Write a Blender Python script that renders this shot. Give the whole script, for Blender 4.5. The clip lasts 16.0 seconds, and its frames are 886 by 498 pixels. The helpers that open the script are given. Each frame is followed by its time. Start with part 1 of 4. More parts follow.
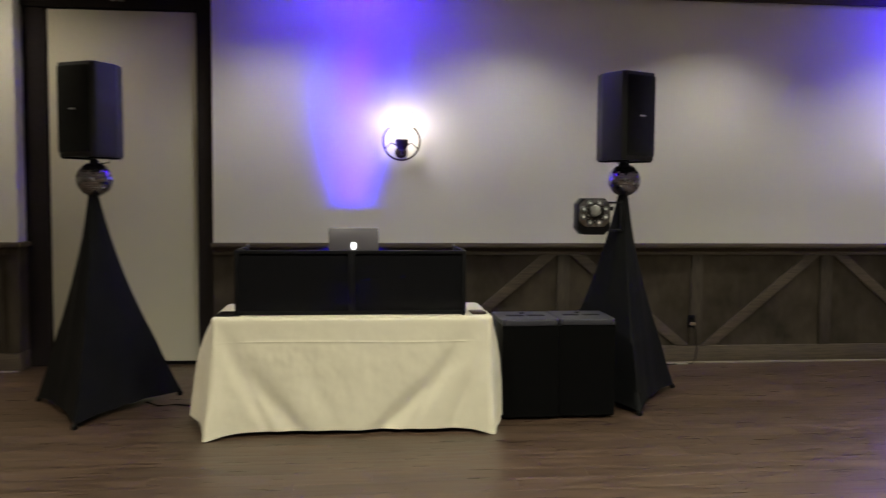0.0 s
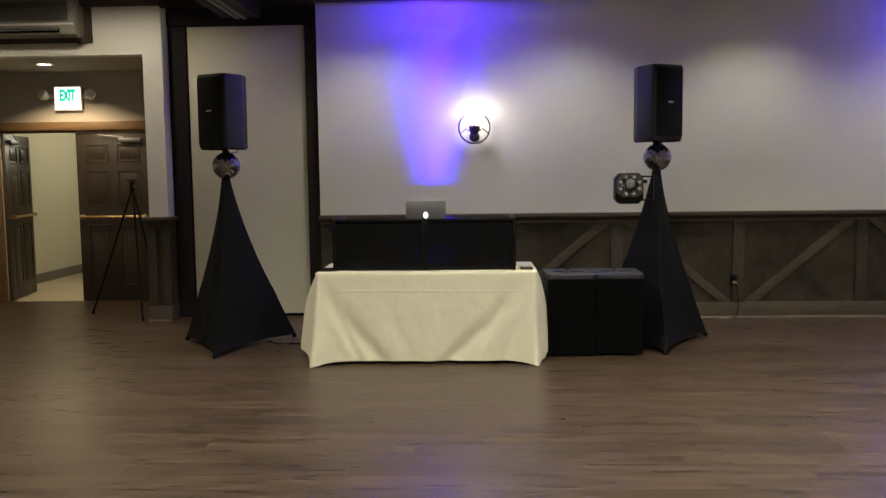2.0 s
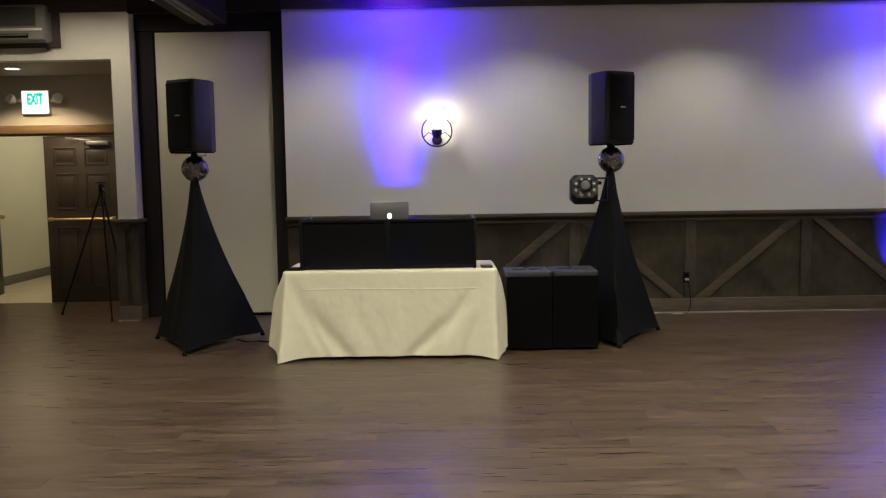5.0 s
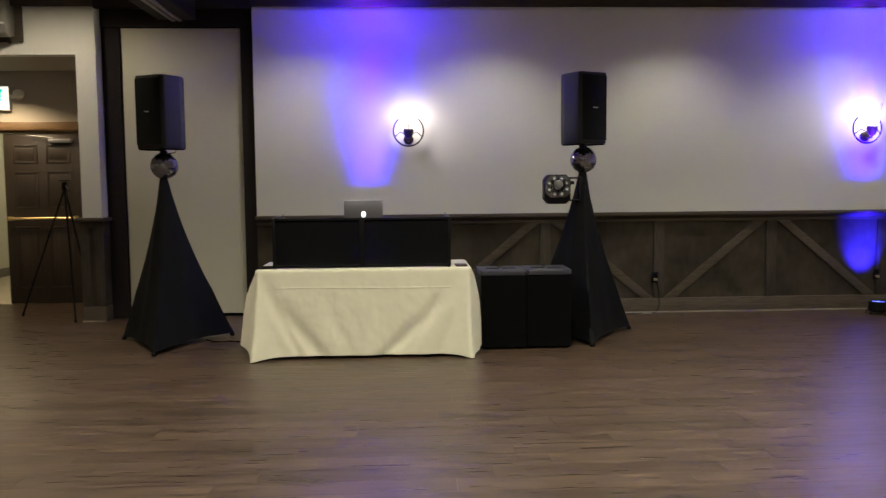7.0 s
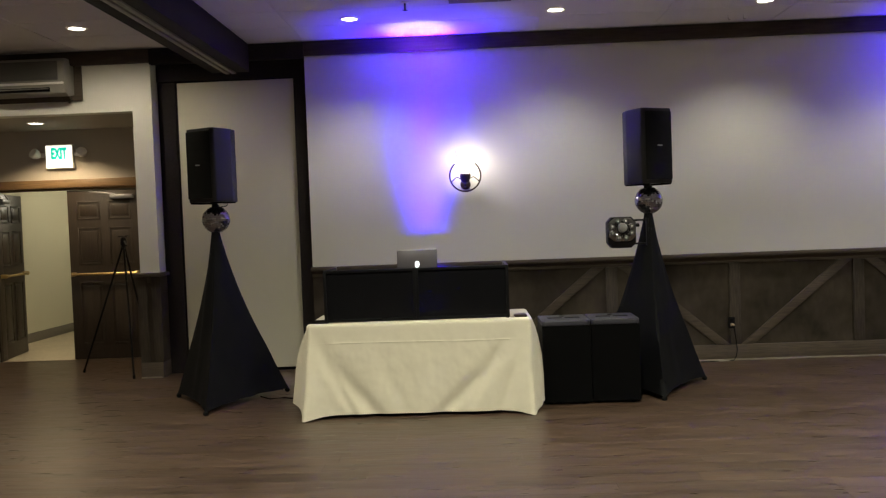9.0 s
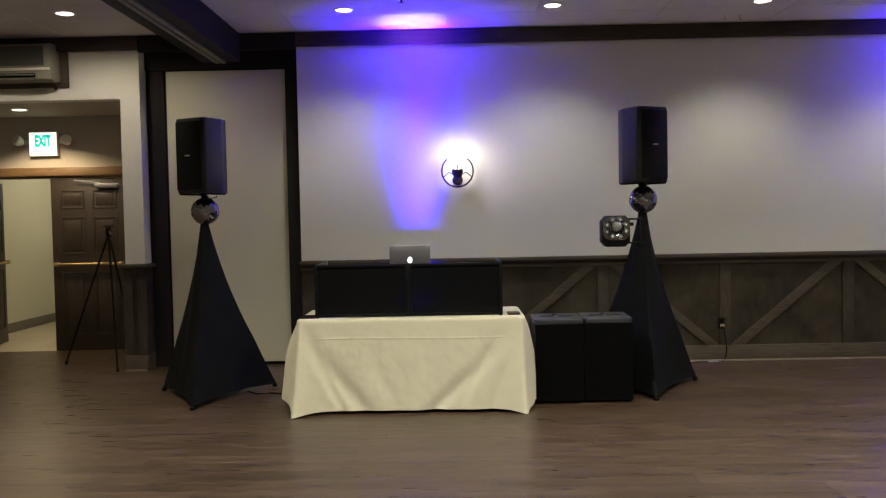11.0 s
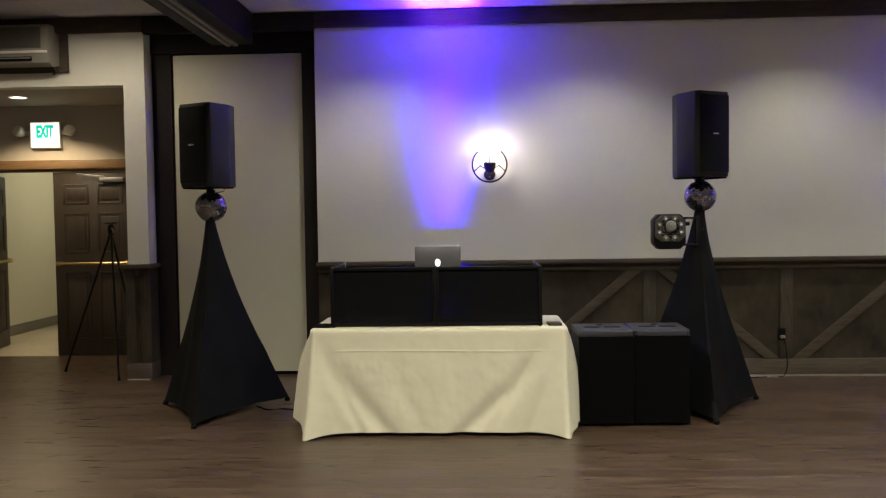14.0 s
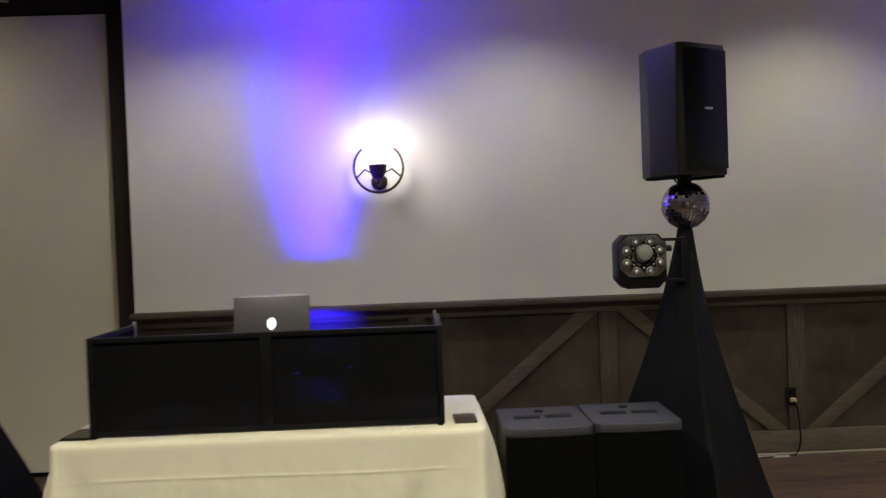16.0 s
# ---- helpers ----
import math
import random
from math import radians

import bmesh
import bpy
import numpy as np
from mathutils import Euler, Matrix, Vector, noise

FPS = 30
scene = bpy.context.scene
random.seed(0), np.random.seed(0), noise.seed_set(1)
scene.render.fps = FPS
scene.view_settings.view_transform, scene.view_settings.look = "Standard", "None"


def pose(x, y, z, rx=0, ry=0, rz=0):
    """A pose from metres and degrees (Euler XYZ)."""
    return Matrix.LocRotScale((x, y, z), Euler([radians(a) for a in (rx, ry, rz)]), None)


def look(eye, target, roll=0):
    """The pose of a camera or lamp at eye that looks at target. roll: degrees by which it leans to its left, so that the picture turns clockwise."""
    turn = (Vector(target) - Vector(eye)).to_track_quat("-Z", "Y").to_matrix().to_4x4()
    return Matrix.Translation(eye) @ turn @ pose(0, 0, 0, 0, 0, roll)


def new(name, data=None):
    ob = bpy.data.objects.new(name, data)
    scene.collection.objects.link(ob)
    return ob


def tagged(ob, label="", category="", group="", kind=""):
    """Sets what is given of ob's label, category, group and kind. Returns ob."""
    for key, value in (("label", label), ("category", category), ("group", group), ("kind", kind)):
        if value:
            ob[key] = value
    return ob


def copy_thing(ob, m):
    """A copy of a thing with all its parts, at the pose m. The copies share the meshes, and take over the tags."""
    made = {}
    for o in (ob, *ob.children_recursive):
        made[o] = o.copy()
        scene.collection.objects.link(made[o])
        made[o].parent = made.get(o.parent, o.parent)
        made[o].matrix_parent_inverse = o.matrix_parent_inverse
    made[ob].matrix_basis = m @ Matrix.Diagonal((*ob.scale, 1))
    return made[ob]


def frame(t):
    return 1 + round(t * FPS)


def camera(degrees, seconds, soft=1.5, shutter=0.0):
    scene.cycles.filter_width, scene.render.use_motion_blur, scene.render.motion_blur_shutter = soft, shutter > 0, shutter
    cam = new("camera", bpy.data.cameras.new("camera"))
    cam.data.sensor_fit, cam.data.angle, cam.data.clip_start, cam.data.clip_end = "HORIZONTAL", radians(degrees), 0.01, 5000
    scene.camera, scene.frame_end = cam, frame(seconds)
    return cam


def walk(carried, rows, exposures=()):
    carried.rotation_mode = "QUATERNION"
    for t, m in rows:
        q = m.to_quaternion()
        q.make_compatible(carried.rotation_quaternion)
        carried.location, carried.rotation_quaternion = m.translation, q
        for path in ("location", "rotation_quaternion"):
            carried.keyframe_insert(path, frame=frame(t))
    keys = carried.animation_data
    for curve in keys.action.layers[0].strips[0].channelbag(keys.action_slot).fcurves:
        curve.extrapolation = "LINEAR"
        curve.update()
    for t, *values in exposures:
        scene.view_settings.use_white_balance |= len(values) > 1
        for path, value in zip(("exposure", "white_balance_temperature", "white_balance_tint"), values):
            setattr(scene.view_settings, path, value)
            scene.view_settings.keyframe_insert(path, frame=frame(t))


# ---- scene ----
cam = camera(55.2, 16.0, soft=1.25, shutter=0.45)
PATH = [
    (0, (-0.043, 0.272, 1.567), (0.159, 2.257, 1.442), 0.4),
    (0.5, (0.038, -0.154, 1.535), (0.07, 1.843, 1.427), -0.1),
    (1, (0.13, -0.57, 1.552), (0.237, 1.424, 1.439), 0.5),
    (1.5, (0.206, -0.881, 1.558), (0.169, 1.116, 1.458), 1.2),
    (2, (0.353, -1.124, 1.583), (0.277, 0.867, 1.403), -0.7),
    (2.5, (0.337, -1.289, 1.597), (0.373, 0.7, 1.389), 0.2),
    (3, (0.372, -1.387, 1.593), (0.42, 0.605, 1.428), 0.6),
    (3.5, (0.434, -1.406, 1.585), (0.437, 0.587, 1.417), 2.0),
    (4, (0.457, -1.419, 1.603), (0.428, 0.573, 1.419), -0.5),
    (6.3, (0.309, -1.404, 1.547), (0.326, 0.589, 1.386), -0.6),
    (6.5, (0.302, -1.421, 1.542), (0.313, 0.572, 1.382), -0.9),
    (7, (0.271, -1.398, 1.531), (0.367, 0.592, 1.365), -0.5),
    (7.5, (0.28, -1.341, 1.56), (0.42, 0.643, 1.35), -0.4),
    (8, (0.331, -1.214, 1.562), (0.337, 0.781, 1.413), -1.9),
    (8.5, (0.426, -1.097, 1.564), (0.286, 0.896, 1.48), -1.5),
    (9, (0.407, -1.053, 1.576), (0.337, 0.945, 1.511), -2.1),
    (11.5, (0.278, -0.957, 1.583), (0.252, 1.041, 1.499), -1.1),
    (12, (0.256, -0.939, 1.579), (0.219, 1.059, 1.49), -0.7),
    (12.5, (0.249, -0.917, 1.57), (0.214, 1.081, 1.481), -0.4),
    (13, (0.191, -0.827, 1.571), (0.19, 1.17, 1.467), -2.2),
    (13.5, (0.219, -0.609, 1.559), (0.244, 1.39, 1.507), -3.0),
    (14, (0.232, -0.181, 1.568), (0.15, 1.816, 1.49), -0.8),
    (14.5, (0.223, 0.354, 1.588), (0.268, 2.353, 1.529), -1.3),
    (15, (0.333, 0.958, 1.582), (0.28, 2.956, 1.502), -2.1),
    (15.5, (0.428, 1.612, 1.583), (0.444, 3.612, 1.529), -1.3),
    (16, (0.613, 2.257, 1.603), (0.667, 4.256, 1.564), -2.1),
]
walk(cam, [(t, look(eye, target, roll)) for t, eye, target, roll in PATH])
CAN_W, UP_W, SCONCE_W = 48, 2480, 1.5

# ---- light ----
def lamp(name, kind, at, energy, colour, target=None, **extra):
    data = bpy.data.lights.new(name, kind)
    data.energy, data.color = energy, colour
    ob = new(name, data)
    ob.matrix_world = look(at, target) if target else Matrix.Translation(at)
    if kind == "SPOT":
        data.spot_size, data.spot_blend = radians(extra["size"]), extra["blend"]
    data.shadow_soft_size = extra["soft"]
    return ob


NORTH, CEIL, EAST, WEST, SOUTH = 8.0, 3.54, 8.2, -8.5, -5.0
RAIL_Z, BAND_Z = 1.137, 3.39
CANS = [(x, y) for y in (7.06, 4.3, 1.5, -1.6) for x in (-0.69, 1.27, 3.23, 5.19, 7.15) if y > 7 or x < 7]
CANS_WEST = [(x, y) for y in (6.95, 3.6, 0.0) for x in (-3.28, -5.6)]
world = bpy.data.worlds.new("world")
world.use_nodes = True
world.node_tree.nodes["Background"].inputs[0].default_value = (0.02, 0.02, 0.022, 1)
scene.world = world
for x, y in CANS + CANS_WEST:
    flush = y > 6 and x < -2
    watts = CAN_W * 1.26 if y > 7 else CAN_W * (1.0 if flush else 3.7 if x < -2 else 4.5)
    lamp("downlight_beam", "SPOT", (x, y, CEIL - 0.03), watts, (1.0, 0.89, 0.67) if x < -2 else (0.968, 0.936, 0.745), (x, y, 0), size=172 if flush else 122 if y > 7 else 132, blend=0.75 if y > 7 else 0.55, soft=0.05)
lamp("alcove_beam", "SPOT", (-4.61, 8.66, 2.85), 105, (1.0, 0.78, 0.47), (-4.61, 8.66, 0), size=135, blend=0.4, soft=0.05)
lamp("hall_beam", "POINT", (-4.6, 12.0, 2.5), 50, (1.0, 0.92, 0.70), soft=0.15)
UPLIGHTS = [(-0.08, 7.60), (5.50, 7.61)]
for i, (x, y) in enumerate(UPLIGHTS):
    lamp("uplight_blue", "SPOT", (x, y, 0.2), UP_W * 0.36, (0.030, 0.0, 1.0), (x - 0.02, y + 0.01, 3.0), size=42, blend=0.9, soft=0.08)
    lamp("uplight_throw", "SPOT", (x, y, 0.2), UP_W * 2.4, (0.022, 0.0, 1.0), (x, y + 0.28, 3.4), size=28, blend=1.0, soft=0.05)
    lamp("uplight_throw", "SPOT", (x, y, 0.2), UP_W * 3.2, (0.11, 0.0, 1.0), (x, y + 0.28, 3.4), size=14, blend=1.0, soft=0.05)
    lamp("uplight_core", "SPOT", (x, y, 0.2), UP_W * 0.26, (0.75, 0.85, 1.0), (x, y + 0.03, 3.0), size=15, blend=0.8, soft=0.04)
    lamp("uplight_spill", "SPOT", (x, y, 0.2), 1150, (0.02, 0.012, 1.0), (x, y + 0.58, 0.98), size=48, blend=1.0, soft=0.03)
    if i == 0:
        lamp("uplight_red", "SPOT", (x + 0.04, y, 0.2), UP_W * 0.20, (1.0, 0.0, 0.5), (x + 0.10, y + 0.24, 3.4), size=12, blend=1.0, soft=0.03)
SCONCES = [(0.355, 2.06), (5.5, 2.06)]
for x, z in SCONCES:
    for s in (-0.055, 0.055):
        lamp("sconce_bulb_light", "POINT", (x + s, 7.845, z + 0.13), SCONCE_W, (1.0, 0.94, 0.84), soft=0.006)


# ---- materials ----
def mat(name, base, rough=0.6, metal=0.0, grain=0.12, scale=30.0, stretch=(1, 1, 1), big=0.1, big_scale=2.0, bump=0.05, tint=None,
        vary="", spec=0.5, rough_var=0.0, sheen=0.0, streak=0.0):
    """A surface with a fine grain, broad stains and a bump. vary: 'object' or 'island' gives each piece its own shade."""
    m = bpy.data.materials.new(name)
    m.use_nodes = True
    n, l = m.node_tree.nodes, m.node_tree.links
    b = n["Principled BSDF"]
    b.inputs["Roughness"].default_value, b.inputs["Metallic"].default_value = rough, metal
    b.inputs["Specular IOR Level"].default_value = spec
    b.inputs["Sheen Weight"].default_value = sheen
    co = n.new("ShaderNodeTexCoord")
    mp = n.new("ShaderNodeMapping")
    mp.inputs["Scale"].default_value = stretch
    source = n.new("ShaderNodeVectorMath")
    source.operation = "ADD"
    l.new(co.outputs["Object"], source.inputs[0])
    rnd = None
    if vary == "object":
        rnd = n.new("ShaderNodeObjectInfo").outputs["Random"]
    elif vary == "island":
        rnd = n.new("ShaderNodeNewGeometry").outputs["Random Per Island"]
    if rnd:
        mul = n.new("ShaderNodeMath")
        mul.operation, mul.inputs[1].default_value = "MULTIPLY", 37.0
        l.new(rnd, mul.inputs[0])
        l.new(mul.outputs[0], source.inputs[1])
    l.new(source.outputs[0], mp.inputs["Vector"])
    fine, broad = n.new("ShaderNodeTexNoise"), n.new("ShaderNodeTexNoise")
    fine.inputs["Scale"].default_value, fine.inputs["Detail"].default_value = scale, 6
    broad.inputs["Scale"].default_value, broad.inputs["Detail"].default_value = big_scale, 3
    l.new(mp.outputs[0], fine.inputs["Vector"])
    l.new(source.outputs[0], broad.inputs["Vector"])

    def swing(socket, amount):
        r = n.new("ShaderNodeMapRange")
        r.inputs["From Min"].default_value, r.inputs["From Max"].default_value = 0.25, 0.75
        r.inputs["To Min"].default_value, r.inputs["To Max"].default_value = 1 - amount, 1 + amount
        l.new(socket, r.inputs["Value"])
        return r.outputs[0]

    def times(a, c):
        q = n.new("ShaderNodeMath")
        q.operation = "MULTIPLY"
        l.new(a, q.inputs[0])
        l.new(c, q.inputs[1])
        return q.outputs[0]

    value = times(swing(fine.outputs[0], grain), swing(broad.outputs[0], big))
    if streak:                      # long cathedral-grain bands along the board
        mp2, band = n.new("ShaderNodeMapping"), n.new("ShaderNodeTexNoise")
        mp2.inputs["Scale"].default_value = (0.9, 16, 1)
        band.inputs["Scale"].default_value, band.inputs["Detail"].default_value, band.inputs["Distortion"].default_value = 1.1, 3, 0.6
        l.new(source.outputs[0], mp2.inputs["Vector"])
        l.new(mp2.outputs[0], band.inputs["Vector"])
        value = times(value, swing(band.outputs[0], streak))
    if rnd:
        r = n.new("ShaderNodeMapRange")
        r.inputs["To Min"].default_value, r.inputs["To Max"].default_value = 0.87, 1.13
        l.new(rnd, r.inputs["Value"])
        value = times(value, r.outputs[0])
    mix = n.new("ShaderNodeMix")
    mix.data_type = "RGBA"
    second = tint or tuple(min(1, c * 0.92) for c in base)
    mix.inputs["A"].default_value, mix.inputs["B"].default_value = (*base, 1), (*second, 1)
    l.new(broad.outputs[0], mix.inputs["Factor"])
    scale_node = n.new("ShaderNodeVectorMath")
    scale_node.operation = "SCALE"
    l.new(mix.outputs["Result"], scale_node.inputs[0])
    l.new(value, scale_node.inputs["Scale"])
    l.new(scale_node.outputs[0], b.inputs["Base Color"])
    if rough_var:
        r = n.new("ShaderNodeMapRange")
        r.inputs["From Min"].default_value, r.inputs["From Max"].default_value = 0.3, 0.7
        r.inputs["To Min"].default_value, r.inputs["To Max"].default_value = rough - rough_var, rough + rough_var
        l.new(fine.outputs[0], r.inputs["Value"])
        l.new(r.outputs[0], b.inputs["Roughness"])
    if bump:
        bp = n.new("ShaderNodeBump")
        bp.inputs["Strength"].default_value, bp.inputs["Distance"].default_value = bump, 0.01
        l.new(fine.outputs[0], bp.inputs["Height"])
        l.new(bp.outputs[0], b.inputs["Normal"])
    return m


def glow(name, colour, strength):
    m = bpy.data.materials.new(name)
    m.use_nodes = True
    b = m.node_tree.nodes["Principled BSDF"]
    b.inputs["Base Color"].default_value = (*colour, 1)
    b.inputs["Emission Color"].default_value = (*colour, 1)
    b.inputs["Emission Strength"].default_value = strength
    return m


def glass(name, colour, rough=0.02, ior=1.45):
    m = bpy.data.materials.new(name)
    m.use_nodes = True
    b = m.node_tree.nodes["Principled BSDF"]
    b.inputs["Base Color"].default_value = (*colour, 1)
    b.inputs["Roughness"].default_value = rough
    b.inputs["Transmission Weight"].default_value = 1.0
    b.inputs["IOR"].default_value = ior
    return m


def scrim(name, colour, open_part):
    """Woven see-through cloth: part thread, part holes."""
    m = bpy.data.materials.new(name)
    m.use_nodes = True
    n, l = m.node_tree.nodes, m.node_tree.links
    b = n["Principled BSDF"]
    b.inputs["Base Color"].default_value, b.inputs["Roughness"].default_value = (*colour, 1), 0.7
    b.inputs["Specular IOR Level"].default_value = 0.08
    hole, mix = n.new("ShaderNodeBsdfTransparent"), n.new("ShaderNodeMixShader")
    mix.inputs[0].default_value = open_part
    l.new(b.outputs[0], mix.inputs[1])
    l.new(hole.outputs[0], mix.inputs[2])
    l.new(mix.outputs[0], n["Material Output"].inputs["Surface"])
    return m


PAINT = mat("wall_paint", (0.75, 0.738, 0.668), 0.75, grain=0.02, scale=120, big=0.03, big_scale=0.7, bump=0.08, spec=0.25)
# even taupe for the alcove, darker than the colour of the room walls
ALCOVE = mat("alcove_taupe", (0.44, 0.40, 0.345), 0.8, grain=0.03, scale=120, big=0.04, big_scale=0.8, bump=0.08, spec=0.2)
PANEL = mat("partition_vinyl", (0.66, 0.635, 0.50), 0.6, grain=0.03, scale=160, big=0.03, bump=0.10, spec=0.3)
BARN = mat("weathered_boards", (0.050, 0.039, 0.029), 0.7, grain=0.35, scale=9, stretch=(9, 9, 0.8), big=0.45, big_scale=2.4, bump=0.25, tint=(0.040, 0.033, 0.025), spec=0.25)
BARN_H = mat("weathered_rails", (0.078, 0.060, 0.043), 0.65, grain=0.3, scale=9, stretch=(0.6, 9, 9), big=0.25, big_scale=2.0, bump=0.25, tint=(0.060, 0.047, 0.034), spec=0.3)
BARN_P = mat("weathered_panels", (0.054, 0.042, 0.029), 0.75, grain=0.16, scale=7, stretch=(2.2, 2.2, 0.9), big=0.6, big_scale=3.2, bump=0.2, tint=(0.031, 0.025, 0.018), spec=0.2)
BEAM = mat("dark_stained_wood", (0.055, 0.040, 0.032), 0.6, grain=0.3, scale=8, stretch=(0.5, 6, 6), big=0.2, bump=0.15, spec=0.3)
DARK = mat("dark_brown_paint_and_shade", (0.023, 0.019, 0.019), 0.7, grain=0.15, scale=60, big=0.15, bump=0.05, spec=0.12)
DOORWOOD = mat("dark_door_stain", (0.033, 0.024, 0.017), 0.38, grain=0.3, scale=10, stretch=(6, 6, 0.5), big=0.2, bump=0.08)
TRIMWOOD = mat("brown_trim_stain", (0.16, 0.095, 0.045), 0.45, grain=0.3, scale=10, stretch=(0.5, 6, 6), big=0.2, bump=0.08)
TILEWHITE = mat("ceiling_tile", (0.70, 0.665, 0.675), 0.9, grain=0.05, scale=140, big=0.04, bump=0.2, spec=0.15)
GRID = mat("ceiling_grid", (0.62, 0.60, 0.60), 0.6, grain=0.03, bump=0.0)
FLOOR_KW = dict(rough=0.36, grain=0.60, scale=2.4, stretch=(1.5, 17, 1), big=0.12, big_scale=1.6, bump=0.03, tint=(0.057, 0.037, 0.0255), spec=0.38, rough_var=0.10, streak=0.36)
PLANK = mat("vinyl_plank", (0.051, 0.0312, 0.0195), vary="object", **FLOOR_KW)
PLANK_FAR = mat("vinyl_plank_rest", (0.051, 0.0312, 0.0195), vary="island", **FLOOR_KW)
JOINT = mat("floor_joint", (0.045, 0.033, 0.022), 0.8, bump=0.0)
HALLTILE = mat("hall_tile", (0.45, 0.39, 0.29), 0.5, grain=0.1, scale=14, big=0.12, bump=0.04)
HALLPAINT = mat("hall_paint", (0.60, 0.57, 0.44), 0.75, grain=0.03, scale=100, big=0.03, bump=0.06)
CLOTH = mat("ivory_tablecloth", (0.61, 0.574, 0.450), 0.85, grain=0.03, scale=9, big=0.03, big_scale=3, bump=0.14, sheen=0.15, spec=0.2)
SPANDEX = mat("black_spandex", (0.0068, 0.0070, 0.0076), 0.7, grain=0.15, scale=200, big=0.3, big_scale=4, bump=0.08, spec=0.05)
CABINET = mat("black_textured_plastic", (0.0072, 0.0068, 0.0062), 0.5, spec=0.35, grain=0.25, scale=220, big=0.1, bump=0.15)
SUBGRILLE = mat("black_subwoofer_grille", (0.0026, 0.0026, 0.0028), 0.7, spec=0.04, grain=0.5, scale=320, big=0.1, bump=0.4)
GRILLE = mat("black_speaker_grille", (0.0056, 0.0060, 0.0056), 0.6, spec=0.1, grain=0.5, scale=320, big=0.1, bump=0.4)
BLACK = mat("black_metal", (0.0042, 0.0042, 0.005), 0.45, spec=0.14, grain=0.2, scale=80, bump=0.03)
RUBBER = mat("black_rubber", (0.004, 0.004, 0.004), 0.8, spec=0.1, bump=0.03)
MIRROR = mat("mirror_tile", (0.36, 0.36, 0.39), 0.06, metal=1.0, grain=0.1, scale=30, bump=0.0)
GROUT = mat("mirror_ball_core", (0.05, 0.05, 0.06), 0.5, bump=0.0)
CHROME = mat("chrome", (0.70, 0.70, 0.70), 0.15, metal=1.0, grain=0.05, bump=0.0)
SILVER = mat("brushed_aluminium", (0.26, 0.26, 0.27), 0.4, metal=0.9, grain=0.06, scale=120, bump=0.02)
LIDGREY = mat("grey_laptop_lid", (0.088, 0.080, 0.092), 0.4, metal=0.4, grain=0.04, scale=160, bump=0.0)
BRONZE = mat("dark_bronze", (0.060, 0.045, 0.036), 0.4, metal=0.7, grain=0.25, scale=40, bump=0.06)
BRASS = mat("polished_brass", (0.62, 0.46, 0.18), 0.28, metal=1.0, grain=0.1, bump=0.01)
ACWHITE = mat("aged_white_plastic", (0.25, 0.24, 0.205), 0.45, grain=0.05, scale=40, big=0.08, bump=0.02)
ACGREY = mat("grey_filter_mesh", (0.10, 0.097, 0.088), 0.55, grain=0.2, scale=120, big=0.2, bump=0.15)
WHITE = mat("white_plastic", (0.72, 0.70, 0.66), 0.4, grain=0.03, bump=0.0)
ALU = mat("aluminium_track", (0.22, 0.19, 0.16), 0.45, metal=0.4, grain=0.1, scale=30, stretch=(6, 0.5, 6), bump=0.02)
LEATHER = mat("dark_brown_leather", (0.030, 0.018, 0.013), 0.45, grain=0.2, scale=150, bump=0.1)
WATER = glass("clear_bottle_plastic", (0.85, 0.88, 0.9), 0.05)
LENS = glass("lamp_lens", (0.95, 0.97, 1.0), 0.05)
FROST = glass("clear_shade_glass", (1.0, 0.98, 0.94), 0.02)
MESHCLOTH = scrim("black_scrim", (0.0032, 0.0032, 0.0042), 0.065)
BULB = glow("lit_bulb", (1.0, 0.90, 0.75), 14.0)
CANGLOW = glow("lit_downlight", (1.0, 0.90, 0.78), 9.0)
SIGNFACE = glow("lit_sign_face", (1.0, 0.96, 0.78), 1.5)
SIGNGREEN = glow("green_letters", (0.01, 0.70, 0.52), 0.8)
LOGO = glow("lit_lid_badge", (0.9, 0.95, 1.0), 1.6)
BLUELED = glow("blue_led", (0.05, 0.08, 1.0), 14.0)
BLUELENS = glow("lit_blue_lens", (0.10, 0.14, 1.0), 5.0)


# ---- mesh helpers ----
def box(lo, hi, bevel=0.0, seg=2, m=None):
    bm = bmesh.new()
    size = [b - a for a, b in zip(lo, hi)]
    mid = [(a + b) / 2 for a, b in zip(lo, hi)]
    bmesh.ops.create_cube(bm, size=1, matrix=Matrix.Translation(mid) @ Matrix.Diagonal((*size, 1)))
    if bevel:
        bmesh.ops.bevel(bm, geom=bm.edges[:], offset=bevel, segments=seg, affect="EDGES", profile=0.5)
    if m:
        bm.transform(m)
    return bm


def rod(a, b, r, r2=None, seg=16):
    bm = bmesh.new()
    a, b = Vector(a), Vector(b)
    m = Matrix.Translation((a + b) / 2) @ (b - a).to_track_quat("Z", "Y").to_matrix().to_4x4()
    bmesh.ops.create_cone(bm, cap_ends=True, segments=seg, radius1=r, radius2=r if r2 is None else r2, depth=(b - a).length, matrix=m)
    return bm


